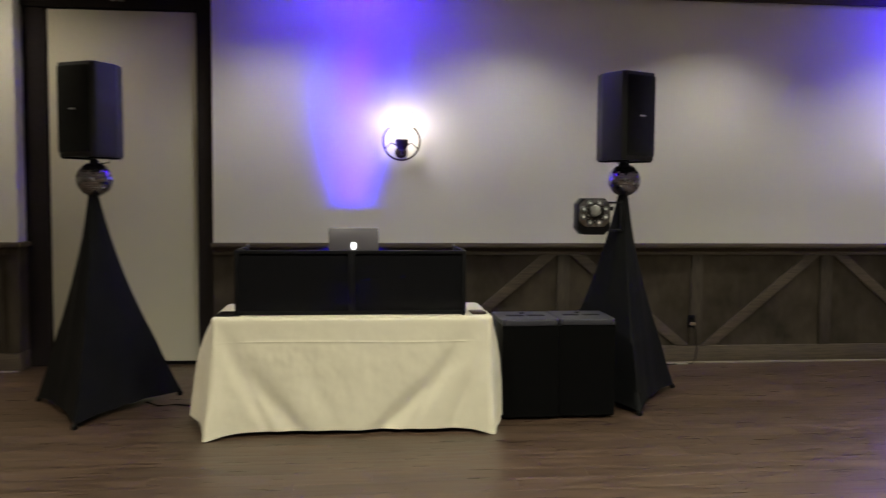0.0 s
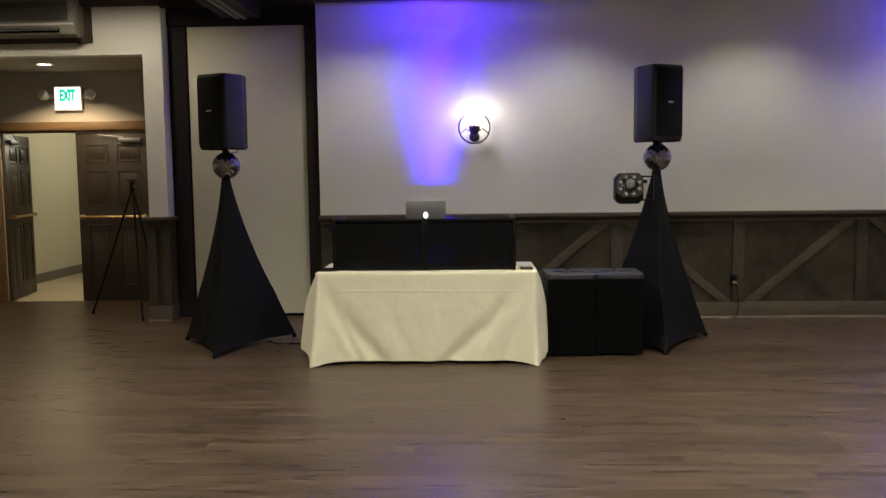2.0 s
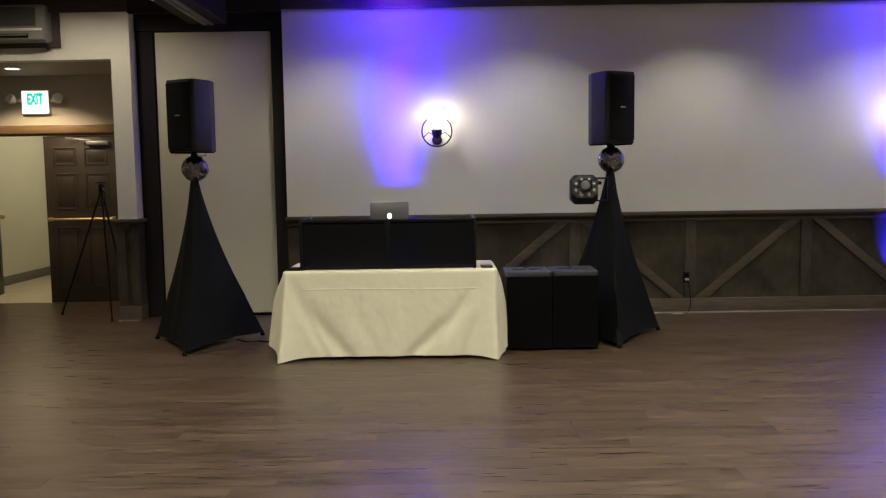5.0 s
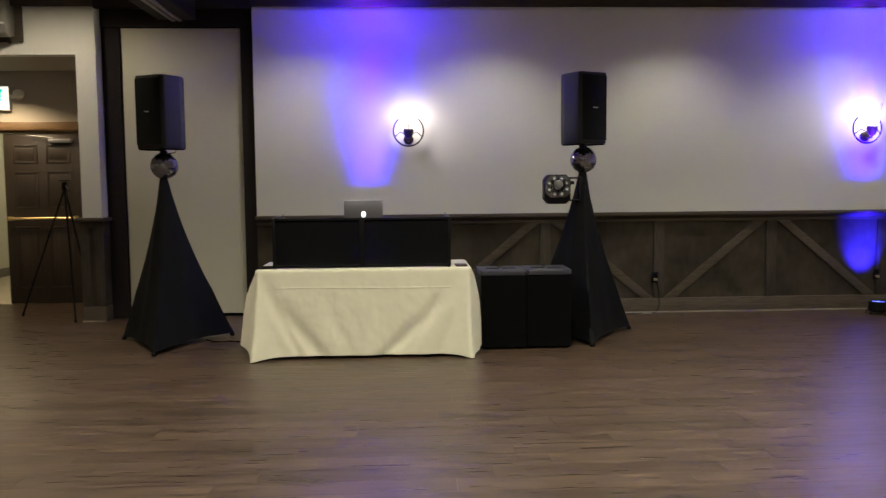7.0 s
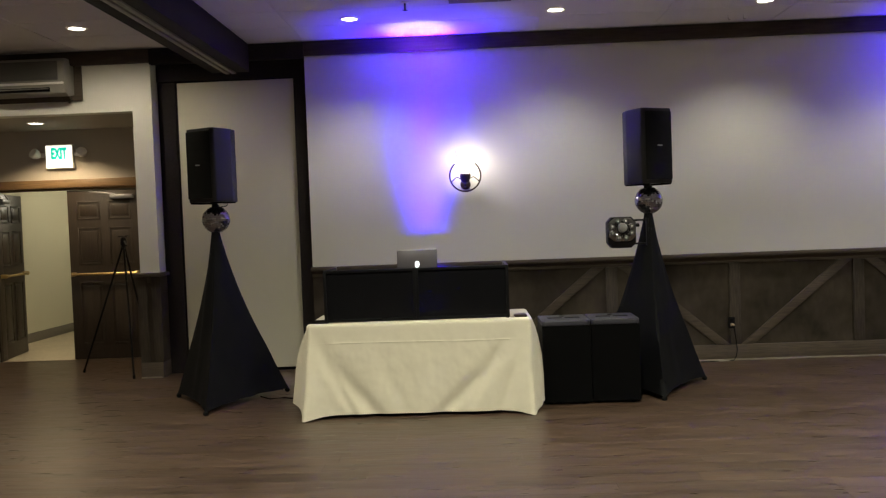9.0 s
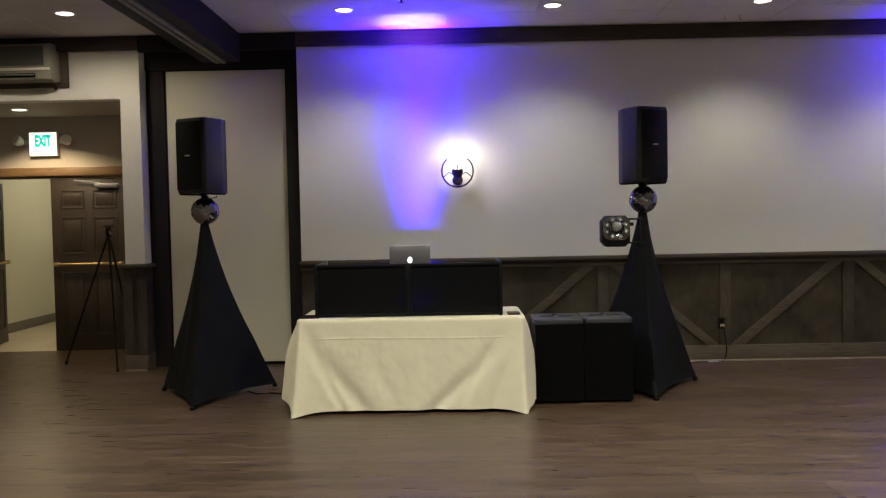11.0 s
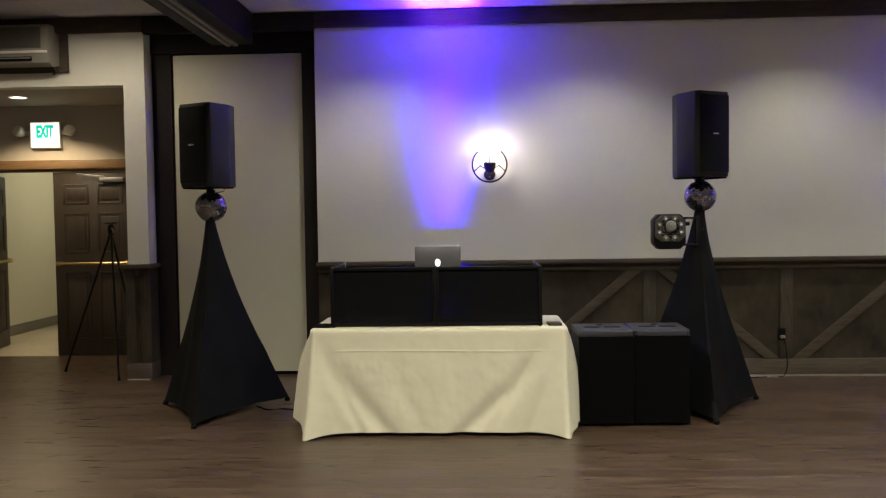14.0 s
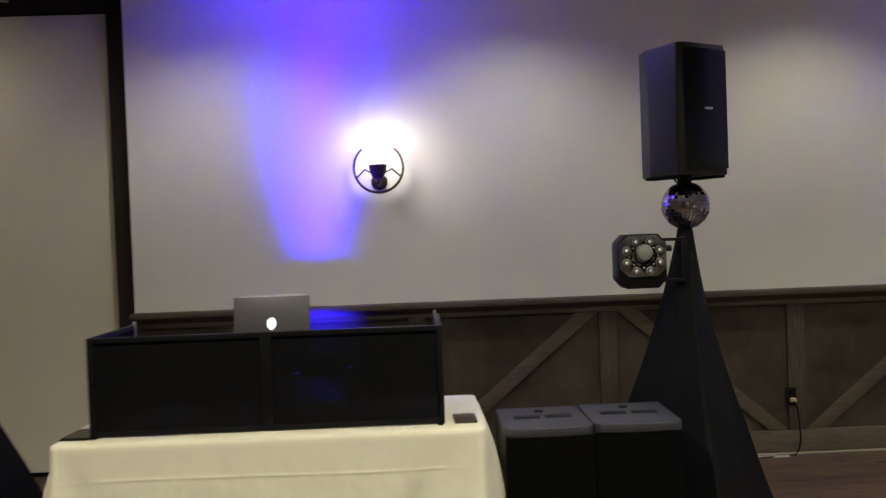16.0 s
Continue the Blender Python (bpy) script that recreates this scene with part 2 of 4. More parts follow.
def lathe(profile, seg=32, m=None, cap=True):
    """A turned body: profile of (radius, height)."""
    bm = bmesh.new()
    rings = []
    for r, z in profile:
        rings.append([bm.verts.new((r * math.cos(2 * math.pi * i / seg), r * math.sin(2 * math.pi * i / seg), z)) for i in range(seg)])
    for p, q in zip(rings, rings[1:]):
        for i in range(seg):
            bm.faces.new((p[i], p[(i + 1) % seg], q[(i + 1) % seg], q[i]))
    if cap:
        for ring in (rings[0], rings[-1]):
            if (ring[0].co - ring[seg // 2].co).length > 1e-4:
                bm.faces.new(ring)
    bmesh.ops.recalc_face_normals(bm, faces=bm.faces[:])
    if m:
        bm.transform(m)
    return bm


def sweep(points, r, seg=10, closed=False):
    """A round tube along points."""
    pts = [Vector(p) for p in points]
    bm = bmesh.new()
    rings, n = [], len(pts)
    for i, p in enumerate(pts):
        a = pts[(i - 1) % n] if closed or i else p
        b = pts[(i + 1) % n] if closed or i < n - 1 else p
        q = (b - a).to_track_quat("Z", "Y").to_matrix()
        rings.append([bm.verts.new(p + q @ Vector((r * math.cos(2 * math.pi * k / seg), r * math.sin(2 * math.pi * k / seg), 0))) for k in range(seg)])
    pairs = list(zip(rings, rings[1:])) + ([(rings[-1], rings[0])] if closed else [])
    for p, q in pairs:
        shift = min(range(seg), key=lambda s: (p[0].co - q[s].co).length)
        for k in range(seg):
            bm.faces.new((p[k], p[(k + 1) % seg], q[(k + 1 + shift) % seg], q[(k + shift) % seg]))
    if not closed:
        bm.faces.new(rings[0])
        bm.faces.new(rings[-1])
    bmesh.ops.recalc_face_normals(bm, faces=bm.faces[:])
    return bm


def join(*bms):
    out = bmesh.new()
    for b in bms:
        me = bpy.data.meshes.new("joining")
        b.to_mesh(me)
        b.free()
        out.from_mesh(me)
        bpy.data.meshes.remove(me)
    return out


def prism(points, lo, hi, axis="z", bevel=0.0):
    """An outline in a plane, drawn out along an axis from lo to hi."""
    bm = bmesh.new()
    put = {"z": lambda u, v, w: (u, v, w), "y": lambda u, v, w: (u, w, v), "x": lambda u, v, w: (w, u, v)}[axis]
    a = [bm.verts.new(put(u, v, lo)) for u, v in points]
    b = [bm.verts.new(put(u, v, hi)) for u, v in points]
    bm.faces.new(a)
    bm.faces.new(b)
    for i in range(len(a)):
        bm.faces.new((a[i], a[(i + 1) % len(a)], b[(i + 1) % len(a)], b[i]))
    bmesh.ops.recalc_face_normals(bm, faces=bm.faces[:])
    if bevel:
        bmesh.ops.bevel(bm, geom=bm.edges[:], offset=bevel, segments=2, affect="EDGES", profile=0.5)
    return bm


def mesh(name, bm, material, smooth=35):
    me = bpy.data.meshes.new(name)
    if smooth:
        for f in bm.faces:
            f.smooth = True
        for e in bm.edges:
            if len(e.link_faces) != 2 or e.calc_face_angle(0) > radians(smooth):
                e.smooth = False
    bm.to_mesh(me)
    bm.free()
    me.materials.append(material)
    return me


def part(name, bm, material, parent, label="", smooth=35):
    ob = new(name, mesh(name, bm, material, smooth))
    ob.parent = parent
    return tagged(ob, label)


def thing(name, label, category, group="", kind="", at=(0, 0, 0), turn=0.0):
    ob = new(name)
    ob.empty_display_size = 0.1
    ob.matrix_world = pose(*at, 0, 0, turn)
    return tagged(ob, label, category, group, kind)


def solid(name, bm, material, label, category, group="", kind="", smooth=35):
    return tagged(new(name, mesh(name, bm, material, smooth)), label, category, group, kind)


def structure(name, bm, material, label, category):
    return solid(name, bm, material, label, category, kind="structure")


# ---- room shell ----
ALC_X, ALC_Z, ALC_Y = -3.2, 2.885, 9.4      # alcove: its right side, ceiling and back wall
POC_L, POC_R, POC_Y = -2.99, -1.32, 8.20    # partition pocket
structure("wall_north", box((POC_R, NORTH, 0), (EAST + 0.2, NORTH + 0.7, CEIL), 0.004), PAINT, "warm grey painted wall above dark wainscot", "wall")
structure("wall_pier", join(box((ALC_X, NORTH, 0), (POC_L, NORTH + 1.6, CEIL)),
          box((WEST, NORTH, ALC_Z), (ALC_X, NORTH + 0.16, CEIL))), PAINT, "warm grey painted pier and header over the door alcove", "wall")
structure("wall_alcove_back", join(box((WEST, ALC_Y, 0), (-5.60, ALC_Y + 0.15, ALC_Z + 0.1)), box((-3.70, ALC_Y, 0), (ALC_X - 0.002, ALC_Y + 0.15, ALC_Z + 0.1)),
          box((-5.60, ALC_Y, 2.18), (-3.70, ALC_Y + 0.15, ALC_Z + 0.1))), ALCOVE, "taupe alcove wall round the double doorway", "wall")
structure("ceiling_alcove", box((WEST, NORTH + 0.165, ALC_Z + 0.004), (ALC_X - 0.002, ALC_Y, ALC_Z + 0.1)), ALCOVE, "low taupe ceiling of the door alcove", "ceiling")
structure("wall_east", box((EAST, SOUTH, 0), (EAST + 0.2, NORTH - 0.002, CEIL)), PAINT, "plain warm grey side wall", "wall")
structure("wall_west", box((WEST - 0.2, SOUTH, 0), (WEST, ALC_Y, CEIL)), PAINT, "plain warm grey side wall", "wall")
structure("wall_south", box((WEST, SOUTH - 0.2, 0), (EAST, SOUTH, CEIL)), PAINT, "plain warm grey back wall", "wall")
# the left jamb box is added: its dark colour stands in for the reveal's shade
structure("wall_pocket", join(box((POC_L + 0.004, 8.75, 0), (POC_R - 0.004, 8.85, CEIL)), box((POC_L + 0.004, 8.16, 3.21), (POC_R - 0.004, 8.74, CEIL - 0.002)),
          box((POC_L + 0.003, 8.19, 0), (-2.795, 8.74, 3.205)), box((-1.472, 8.12, 0), (POC_R - 0.003, 8.74, 3.205), 0.004)), DARK,
          "dark brown pocket for the folding partition, its left jamb standing in for shade", "wall")


def ceiling():
    """Lay-in tiles in a T-bar grid, in one mesh."""
    verts, faces = [], []

    def quad_box(x0, y0, x1, y1, z0, z1):
        k = len(verts)
        verts.extend([(x0, y0, z0), (x1, y0, z0), (x1, y1, z0), (x0, y1, z0), (x0, y0, z1), (x1, y0, z1), (x1, y1, z1), (x0, y1, z1)])
        faces.extend([(k, k + 3, k + 2, k + 1), (k, k + 1, k + 5, k + 4), (k + 1, k + 2, k + 6, k + 5), (k + 2, k + 3, k + 7, k + 6), (k + 3, k, k + 4, k + 7)])

    tx, ty, g = 1.22, 0.61, 0.005
    x = -8.62
    while x < EAST:
        y = NORTH - 0.09 - ty
        while y > SOUTH - ty:
            quad_box(max(x + g, WEST), max(y + g, SOUTH), min(x + tx - g, EAST), y + ty - g, CEIL, CEIL + 0.03)
            y -= ty
        x += tx
    quad_box(WEST, SOUTH, EAST, NORTH, CEIL + 0.006, CEIL + 0.2)
    me = bpy.data.meshes.new("ceiling")
    me.from_pydata(verts, [], faces)
    me.materials.append(TILEWHITE)
    return tagged(new("ceiling", me), "white lay-in tile ceiling with a faint grid", "ceiling", kind="structure")


ceiling()

# dark bands where walls meet the ceiling
trim = thing("trim", "dark stained wood band along the top of the walls", "trim", kind="structure")
part("band", box((POC_R, 7.96, BAND_Z), (EAST - 0.002, NORTH - 0.002, CEIL - 0.002), 0.006), BEAM, trim)
part("band", box((WEST + 0.002, 7.96, BAND_Z), (POC_L, NORTH - 0.002, CEIL - 0.002), 0.006), BEAM, trim)
part("band", box((POC_L + 0.002, 7.96, BAND_Z - 0.02), (POC_R - 0.002, 8.04, CEIL - 0.002), 0.006), DARK, trim)

beam = thing("ceiling_beam", "dark boxed ceiling beam with a partition track in its underside", "beam", kind="structure")
part("boxing", join(box((-2.30, SOUTH, 3.24), (-2.185, 7.95, CEIL - 0.003), 0.006), box((-2.045, SOUTH, 3.24), (-1.90, 7.95, CEIL - 0.003), 0.006),
     box((-2.183, SOUTH, 3.285), (-2.047, 7.95, CEIL - 0.004))), DARK, beam)
for x in (-2.170, -2.100):
    part("track_rail", box((x, SOUTH + 0.01, 3.232), (x + 0.045, 7.99, 3.262), 0.004), ALU, beam, "worn aluminium partition track")

panel = thing("partition_panel", "beige vinyl folding partition panel parked in its pocket", "partition", at=(-2.13, POC_Y, 0))
part("leaf", box((-0.645, 0, 0.035), (0.645, 0.10, 3.198), 0.006), PANEL, panel)
part("bottom_seal", box((-0.63, 0.015, 0.0), (0.63, 0.085, 0.034), 0.004), RUBBER, panel, "black rubber floor seal")
for x in (-0.658, 0.646):
    part("edge_trim", box((x, 0.01, 0.02), (x + 0.012, 0.09, 3.196), 0.003), DARK, panel)


# ---- wainscot ----
SHOE = mat("worn_shoe_moulding", (0.22, 0.185, 0.14), 0.6, grain=0.25, scale=12, stretch=(0.5, 6, 6))


def wainscot():
    w = thing("wainscot", "weathered grey-brown barn-board wainscot with diagonal braces", "wainscot", kind="structure")
    x_end = EAST - 0.004
    posts = [1.865 + 1.287 * k for k in range(-2, 5)]
    part("base_board", box((POC_R + 0.002, 7.955, 0.0), (x_end, 7.998, 0.165), 0.004), BARN_H, w)
    part("shoe", box((POC_R + 0.002, 7.936, 0.0), (x_end, 7.954, 0.016), 0.004), SHOE, w, "pale worn shoe moulding")
    part("top_rail", box((POC_R + 0.002, 7.955, 1.03), (x_end, 7.998, 1.095), 0.004), BARN_H, w)
    part("cap", box((POC_R - 0.004, 7.895, 1.097), (x_end, 7.998, RAIL_Z), 0.008), BARN_H, w, "projecting chair rail")
    part("cove", prism([(7.954, 1.060), (7.954, 1.096), (7.915, 1.096)], POC_R + 0.002, x_end, "x"), BARN_H, w)
    edges = [POC_R + 0.002] + [p for p in posts] + [x_end]
    for a, b in zip(edges, edges[1:]):
        part("panel", box((a + 0.001, 7.982, 0.16), (b - 0.001, 7.997, 1.035)), BARN_P, w)
    for i, p in enumerate(posts):
        part("post", box((p - 0.0575, 7.955, 0.167), (p + 0.0575, 7.981, 1.028), 0.003), BARN, w)
        if i % 2 == 0:
            for s in (-1, 1):
                u = [(s * 0.066, 1.028), (s * 0.205, 1.028), (s * 1.228, 0.167), (s * 1.090, 0.167)]
                pts = [(p + a, b) for a, b in u]
                if max(q[0] for q in pts) < x_end and min(q[0] for q in pts) > POC_R:
                    part("brace", prism(pts, 7.958, 7.981, "y", 0.003), BARN_H, w, "diagonal brace board")
    return w


wainscot()


def pier_wainscot():
    w = thing("wainscot", "weathered wainscot wrapped round the pier", "wainscot", kind="structure")
    x0, x1 = ALC_X - 0.02, POC_L + 0.02
    part("base_board", box((x0, 7.952, 0), (x1, 7.998, 0.165), 0.004), BARN_H, w)
    part("shoe", box((x0, 7.925, 0), (x1 - 0.02, 7.951, 0.012), 0.003), SHOE, w, "pale worn shoe moulding")
    part("base_board", box((POC_L + 0.001, 7.999, 0), (x1, 8.18, 0.165), 0.003), BARN_H, w)
    part("cap", box((x0 - 0.03, 7.90, 1.097), (x1 + 0.03, 8.18, RAIL_Z), 0.008), BARN_H, w)
    part("panel", box((x0, 7.975, 0.167), (x1 - 0.003, 7.998, 1.095)), BARN_P, w)
    part("panel", box((POC_L + 0.001, 7.999, 0.167), (x1 - 0.003, 8.18, 1.095)), BARN_P, w)
    for a, b in ((x0, x0 + 0.10), (x1 - 0.10, x1)):
        part("stile", box((a, 7.955, 0.167), (b, 7.974, 1.095), 0.004), BARN, w)
    part("top_rail", box((x0 + 0.102, 7.955, 1.03), (x1 - 0.102, 7.974, 1.095), 0.003), BARN_H, w)
    a = thing("wainscot", "weathered wainscot beside the doorway", "wainscot", kind="structure")
    part("panel", box((WEST, 9.375, 0.0), (-5.72, 9.398, 1.095)), BARN_P, a)
    part("base_board", box((WEST, 9.355, 0), (-5.72, 9.374, 0.165), 0.003), BARN_H, a)
    part("cap", box((WEST, 9.33, 1.097), (-5.72, 9.398, RAIL_Z), 0.006), BARN_H, a)
    for x in (-5.82, -6.6, -7.4):
        part("post", box((x - 0.055, 9.355, 0.167), (x + 0.055, 9.374, 1.095), 0.003), BARN, a)


pier_wainscot()


# ---- doors and hall ----
def door_leaf(parent, x0, w, h=2.13, back=False):
    """A six-panel leaf, from x0 along x, its room face at y = 0."""
    leaf = part("leaf", box((x0, 0.0, 0.008), (x0 + w, 0.045, h), 0.003), DOORWOOD, parent)
    mid = x0 + w / 2
    for z0, z1 in ((0.20, 0.98), (1.20, 1.66), (1.76, 1.99)):
        for a, b in ((x0 + 0.11, mid - 0.05), (mid + 0.05, x0 + w - 0.11)):
            frame_bm = join(box((a, -0.010, z0), (a + 0.02, -0.0005, z1), 0.003), box((b - 0.02, -0.010, z0), (b, -0.0005, z1), 0.003),
                            box((a + 0.02, -0.010, z0), (b - 0.02, -0.0005, z0 + 0.02), 0.003), box((a + 0.02, -0.010, z1 - 0.02), (b - 0.02, -0.0005, z1), 0.003))
            moulding = part("moulding", frame_bm, DOORWOOD, parent)
            part("raised_panel", box((a + 0.045, -0.009, z0 + 0.045), (b - 0.045, -0.0005, z1 - 0.045), 0.006), DOORWOOD, parent)
    bar = part("push_bar", rod((x0 + 0.05, -0.07, 1.08), (x0 + w - 0.05, -0.07, 1.08), 0.016), BRASS, parent, "polished brass push bar")
    for x in (x0 + 0.06, x0 + w - 0.06):
        part("bracket", box((x - 0.02, -0.075, 1.055), (x + 0.02, -0.001, 1.105), 0.004), BRASS, bar)
    return leaf


d1 = thing("door_1", "closed dark-stained six-panel door leaf with brass push bar", "door", kind="structure", at=(-3.72, 9.41, 0))
door_leaf(d1, -0.925, 0.92)
part("closer", join(box((-0.36, -0.06, 2.01), (-0.08, -0.002, 2.06), 0.006), rod((-0.30, -0.05, 2.07), (-0.62, -0.05, 2.11), 0.008)), SILVER, d1, "grey overhead door closer")
d2 = thing("door_2", "dark-stained six-panel door leaf standing open into the hall", "door", kind="structure", at=(-5.575, 9.43, 0), turn=100)
door_leaf(d2, 0.005, 0.92)
part("closer", join(box((0.08, -0.06, 2.01), (0.36, -0.002, 2.06), 0.006), rod((0.3, -0.05, 2.07), (0.05, -0.10, 2.11), 0.008)), SILVER, d2, "grey overhead door closer")
frame_1 = thing("door_frame", "brown stained door casing round the double doorway", "door frame", kind="structure")
part("head", box((-5.72, 9.355, 2.165), (-3.60, 9.398, 2.27), 0.006), TRIMWOOD, frame_1)
part("head_jamb", box((-5.60, 9.40, 2.14), (-3.70, 9.55, 2.178), 0.003), TRIMWOOD, frame_1)
for x in (-5.72, -3.70):
    part("casing", box((x, 9.355, 0), (x + 0.11, 9.398, 2.163), 0.005), TRIMWOOD if x < -5 else DOORWOOD, frame_1)
for x in (-5.60, -3.72):
    part("jamb", box((x, 9.40, 0), (x + 0.018, 9.55, 2.138), 0.003), DOORWOOD, frame_1)

structure("floor_hall", box((-6.5, 9.44, -0.1), (-2.0, 17.0, 0.002)), HALLTILE, "light beige tiled hall floor", "floor")
structure("wall_hall", join(box((-6.35, 9.56, 0), (-6.2, 17.0, 2.8)), box((-6.2, 16.8, 0), (-2.2, 17.0, 2.8)), box((-2.3, 9.56, 0), (-2.15, 16.8, 2.8))), HALLPAINT, "cream painted hall walls", "wall")
structure("ceiling_hall", box((-6.35, 9.56, 2.8), (-2.15, 17.0, 2.9)), HALLPAINT, "plain cream hall ceiling", "ceiling")
structure("baseboard", box((-6.198, 9.58, 0.002), (-6.18, 16.79, 0.14), 0.003), mat("grey_vinyl_base", (0.16, 0.145, 0.12), 0.6), "grey vinyl baseboard in the hall", "baseboard")

# exit sign with two emergency lamps
sign = thing("exit_sign", "lit exit sign with green letters and two emergency lamps", "sign", at=(-4.685, ALC_Y - 0.002, 2.555))
part("housing", box((-0.175, -0.055, -0.15), (0.175, 0, 0.15), 0.008), WHITE, sign)
part("face", box((-0.165, -0.060, -0.138), (0.165, -0.056, 0.138), 0.002), SIGNFACE, sign, "glowing white sign face")
text = bpy.data.curves.new("letters", "FONT")
text.body, text.size, text.align_x, text.align_y, text.extrude, text.offset = "EXIT", 0.205, "CENTER", "CENTER", 0.002, 0.012
letters = new("letters_curve", text)
dg = bpy.context.evaluated_depsgraph_get()
flat = bpy.data.meshes.new_from_object(letters.evaluated_get(dg))
bpy.data.objects.remove(letters)
flat.transform(Matrix.Translation((0, -0.065, 0.030)) @ Matrix.Rotation(radians(90), 4, "X") @ Matrix.Diagonal((0.47, 0.90, 1, 1)))
flat.materials.clear()
flat.materials.append(SIGNGREEN)
lettering = tagged(new("letters", flat), "green letters")
lettering.parent = sign
for s in (-1, 1):
    arm = part("lamp_arm", box((s * 0.215 - 0.04, -0.04, 0.0), (s * 0.215 + 0.04, -0.005, 0.05), 0.004), WHITE, sign)
    head = part("lamp_head", lathe([(0.032, -0.04), (0.058, 0.0), (0.064, 0.045), (0.056, 0.06)], 24, Matrix.Translation((s * 0.285, -0.06, 0.03)) @ Matrix.Rotation(radians(60), 4, "X") @ Matrix.Rotation(radians(s * 25), 4, "Y")), WHITE, sign, "white emergency lamp head")

# ---- wall-mounted air conditioner over the alcove ----
ac = thing("air_conditioner", "aged white wall-mounted air conditioner with grey filter front", "air conditioner", at=(-4.39, 7.998, 3.045))
part("backing", box((-0.62, -0.03, -0.03), (0.66, 0, 0.34), 0.004), BARN_H, ac, "brown backing board")
part("body", prism([(-0.032, 0.03), (-0.16, 0.0), (-0.235, 0.03), (-0.25, 0.11), (-0.25, 0.36), (-0.22, 0.395), (-0.12, 0.395), (-0.11, 0.338), (-0.032, 0.338)], -0.60, 0.585, "x", 0.008), ACWHITE, ac)
grille_part = part("filter_grille", box((-0.55, -0.256, 0.165), (0.515, -0.251, 0.362), 0.002), ACGREY, ac, "dusty grey filter grille")
for k in range(12):
    z = 0.172 + k * 0.0158
    part("slat", box((-0.55, -0.262, z), (0.515, -0.257, z + 0.005)), ACGREY, grille_part)
part("trim_strip", box((-0.575, -0.262, 0.118), (0.575, -0.251, 0.142), 0.003), WHITE, ac)
part("outlet_slot", box((-0.53, -0.246, 0.045), (0.42, -0.238, 0.10), 0.002), BLACK, ac)
part("louvre", box((-0.52, -0.262, 0.068), (0.41, -0.247, 0.078), 0.003, m=None), ACWHITE, ac)
part("drain_hose", sweep([(0.55, -0.10, 0.02), (0.56, -0.06, -0.03), (0.52, -0.03, -0.045)], 0.012), BARN, ac)


# ---- ceiling fixtures ----
def downlight(x, y, z):
    d = thing("downlight", "lit round recessed ceiling downlight with white rim", "downlight", "ceiling downlights", at=(x, y, z))
    part("rim", lathe([(0.075, -0.002), (0.078, -0.010), (0.092, -0.010), (0.098, -0.002)], 32, cap=False), WHITE, d)
    part("lens", lathe([(0.0001, -0.003), (0.074, -0.003), (0.074, -0.0015), (0.0001, -0.0015)], 32, cap=False), CANGLOW, d, "glowing lamp face")
    return d


first = downlight(*CANS[0], CEIL)
for x, y in CANS[1:] + CANS_WEST:
    copy_thing(first, pose(x, y, CEIL))
copy_thing(first, pose(-4.61, 8.66, ALC_Z + 0.004))

sprinkler = thing("sprinkler", "dark pendant sprinkler head under the ceiling", "sprinkler", at=(-0.12, 6.55, CEIL))
part("stem", rod((0, 0, 0), (0, 0, -0.07), 0.009), BRONZE, sprinkler)
part("escutcheon", lathe([(0.04, -0.001), (0.036, -0.008), (0.012, -0.012)], 24), WHITE, sprinkler)
part("deflector", lathe([(0.022, -0.071), (0.024, -0.074), (0.008, -0.078)], 16), BRONZE, sprinkler)
vent = thing("ceiling_vent", "grey slotted ceiling air vent", "vent", at=(0.55, 6.5, CEIL - 0.001))
part("frame", box((-0.31, -0.16, -0.008), (0.31, 0.16, 0), 0.003), GRID, vent)
for k in range(8):
    part("slat", box((-0.28, -0.13 + k * 0.034, -0.013), (0.28, -0.112 + k * 0.034, -0.009)), ALU, vent)
for x in (3.05, 3.20):
    hook = thing("ceiling_hook", "small dark hook screwed into the ceiling", "hook", "ceiling hooks", at=(x, 7.62, CEIL))
    part("shank", sweep([(0, 0, 0), (0, 0, -0.035), (0.012, 0, -0.05), (0.024, 0, -0.04)], 0.003, 6), BRONZE, hook)


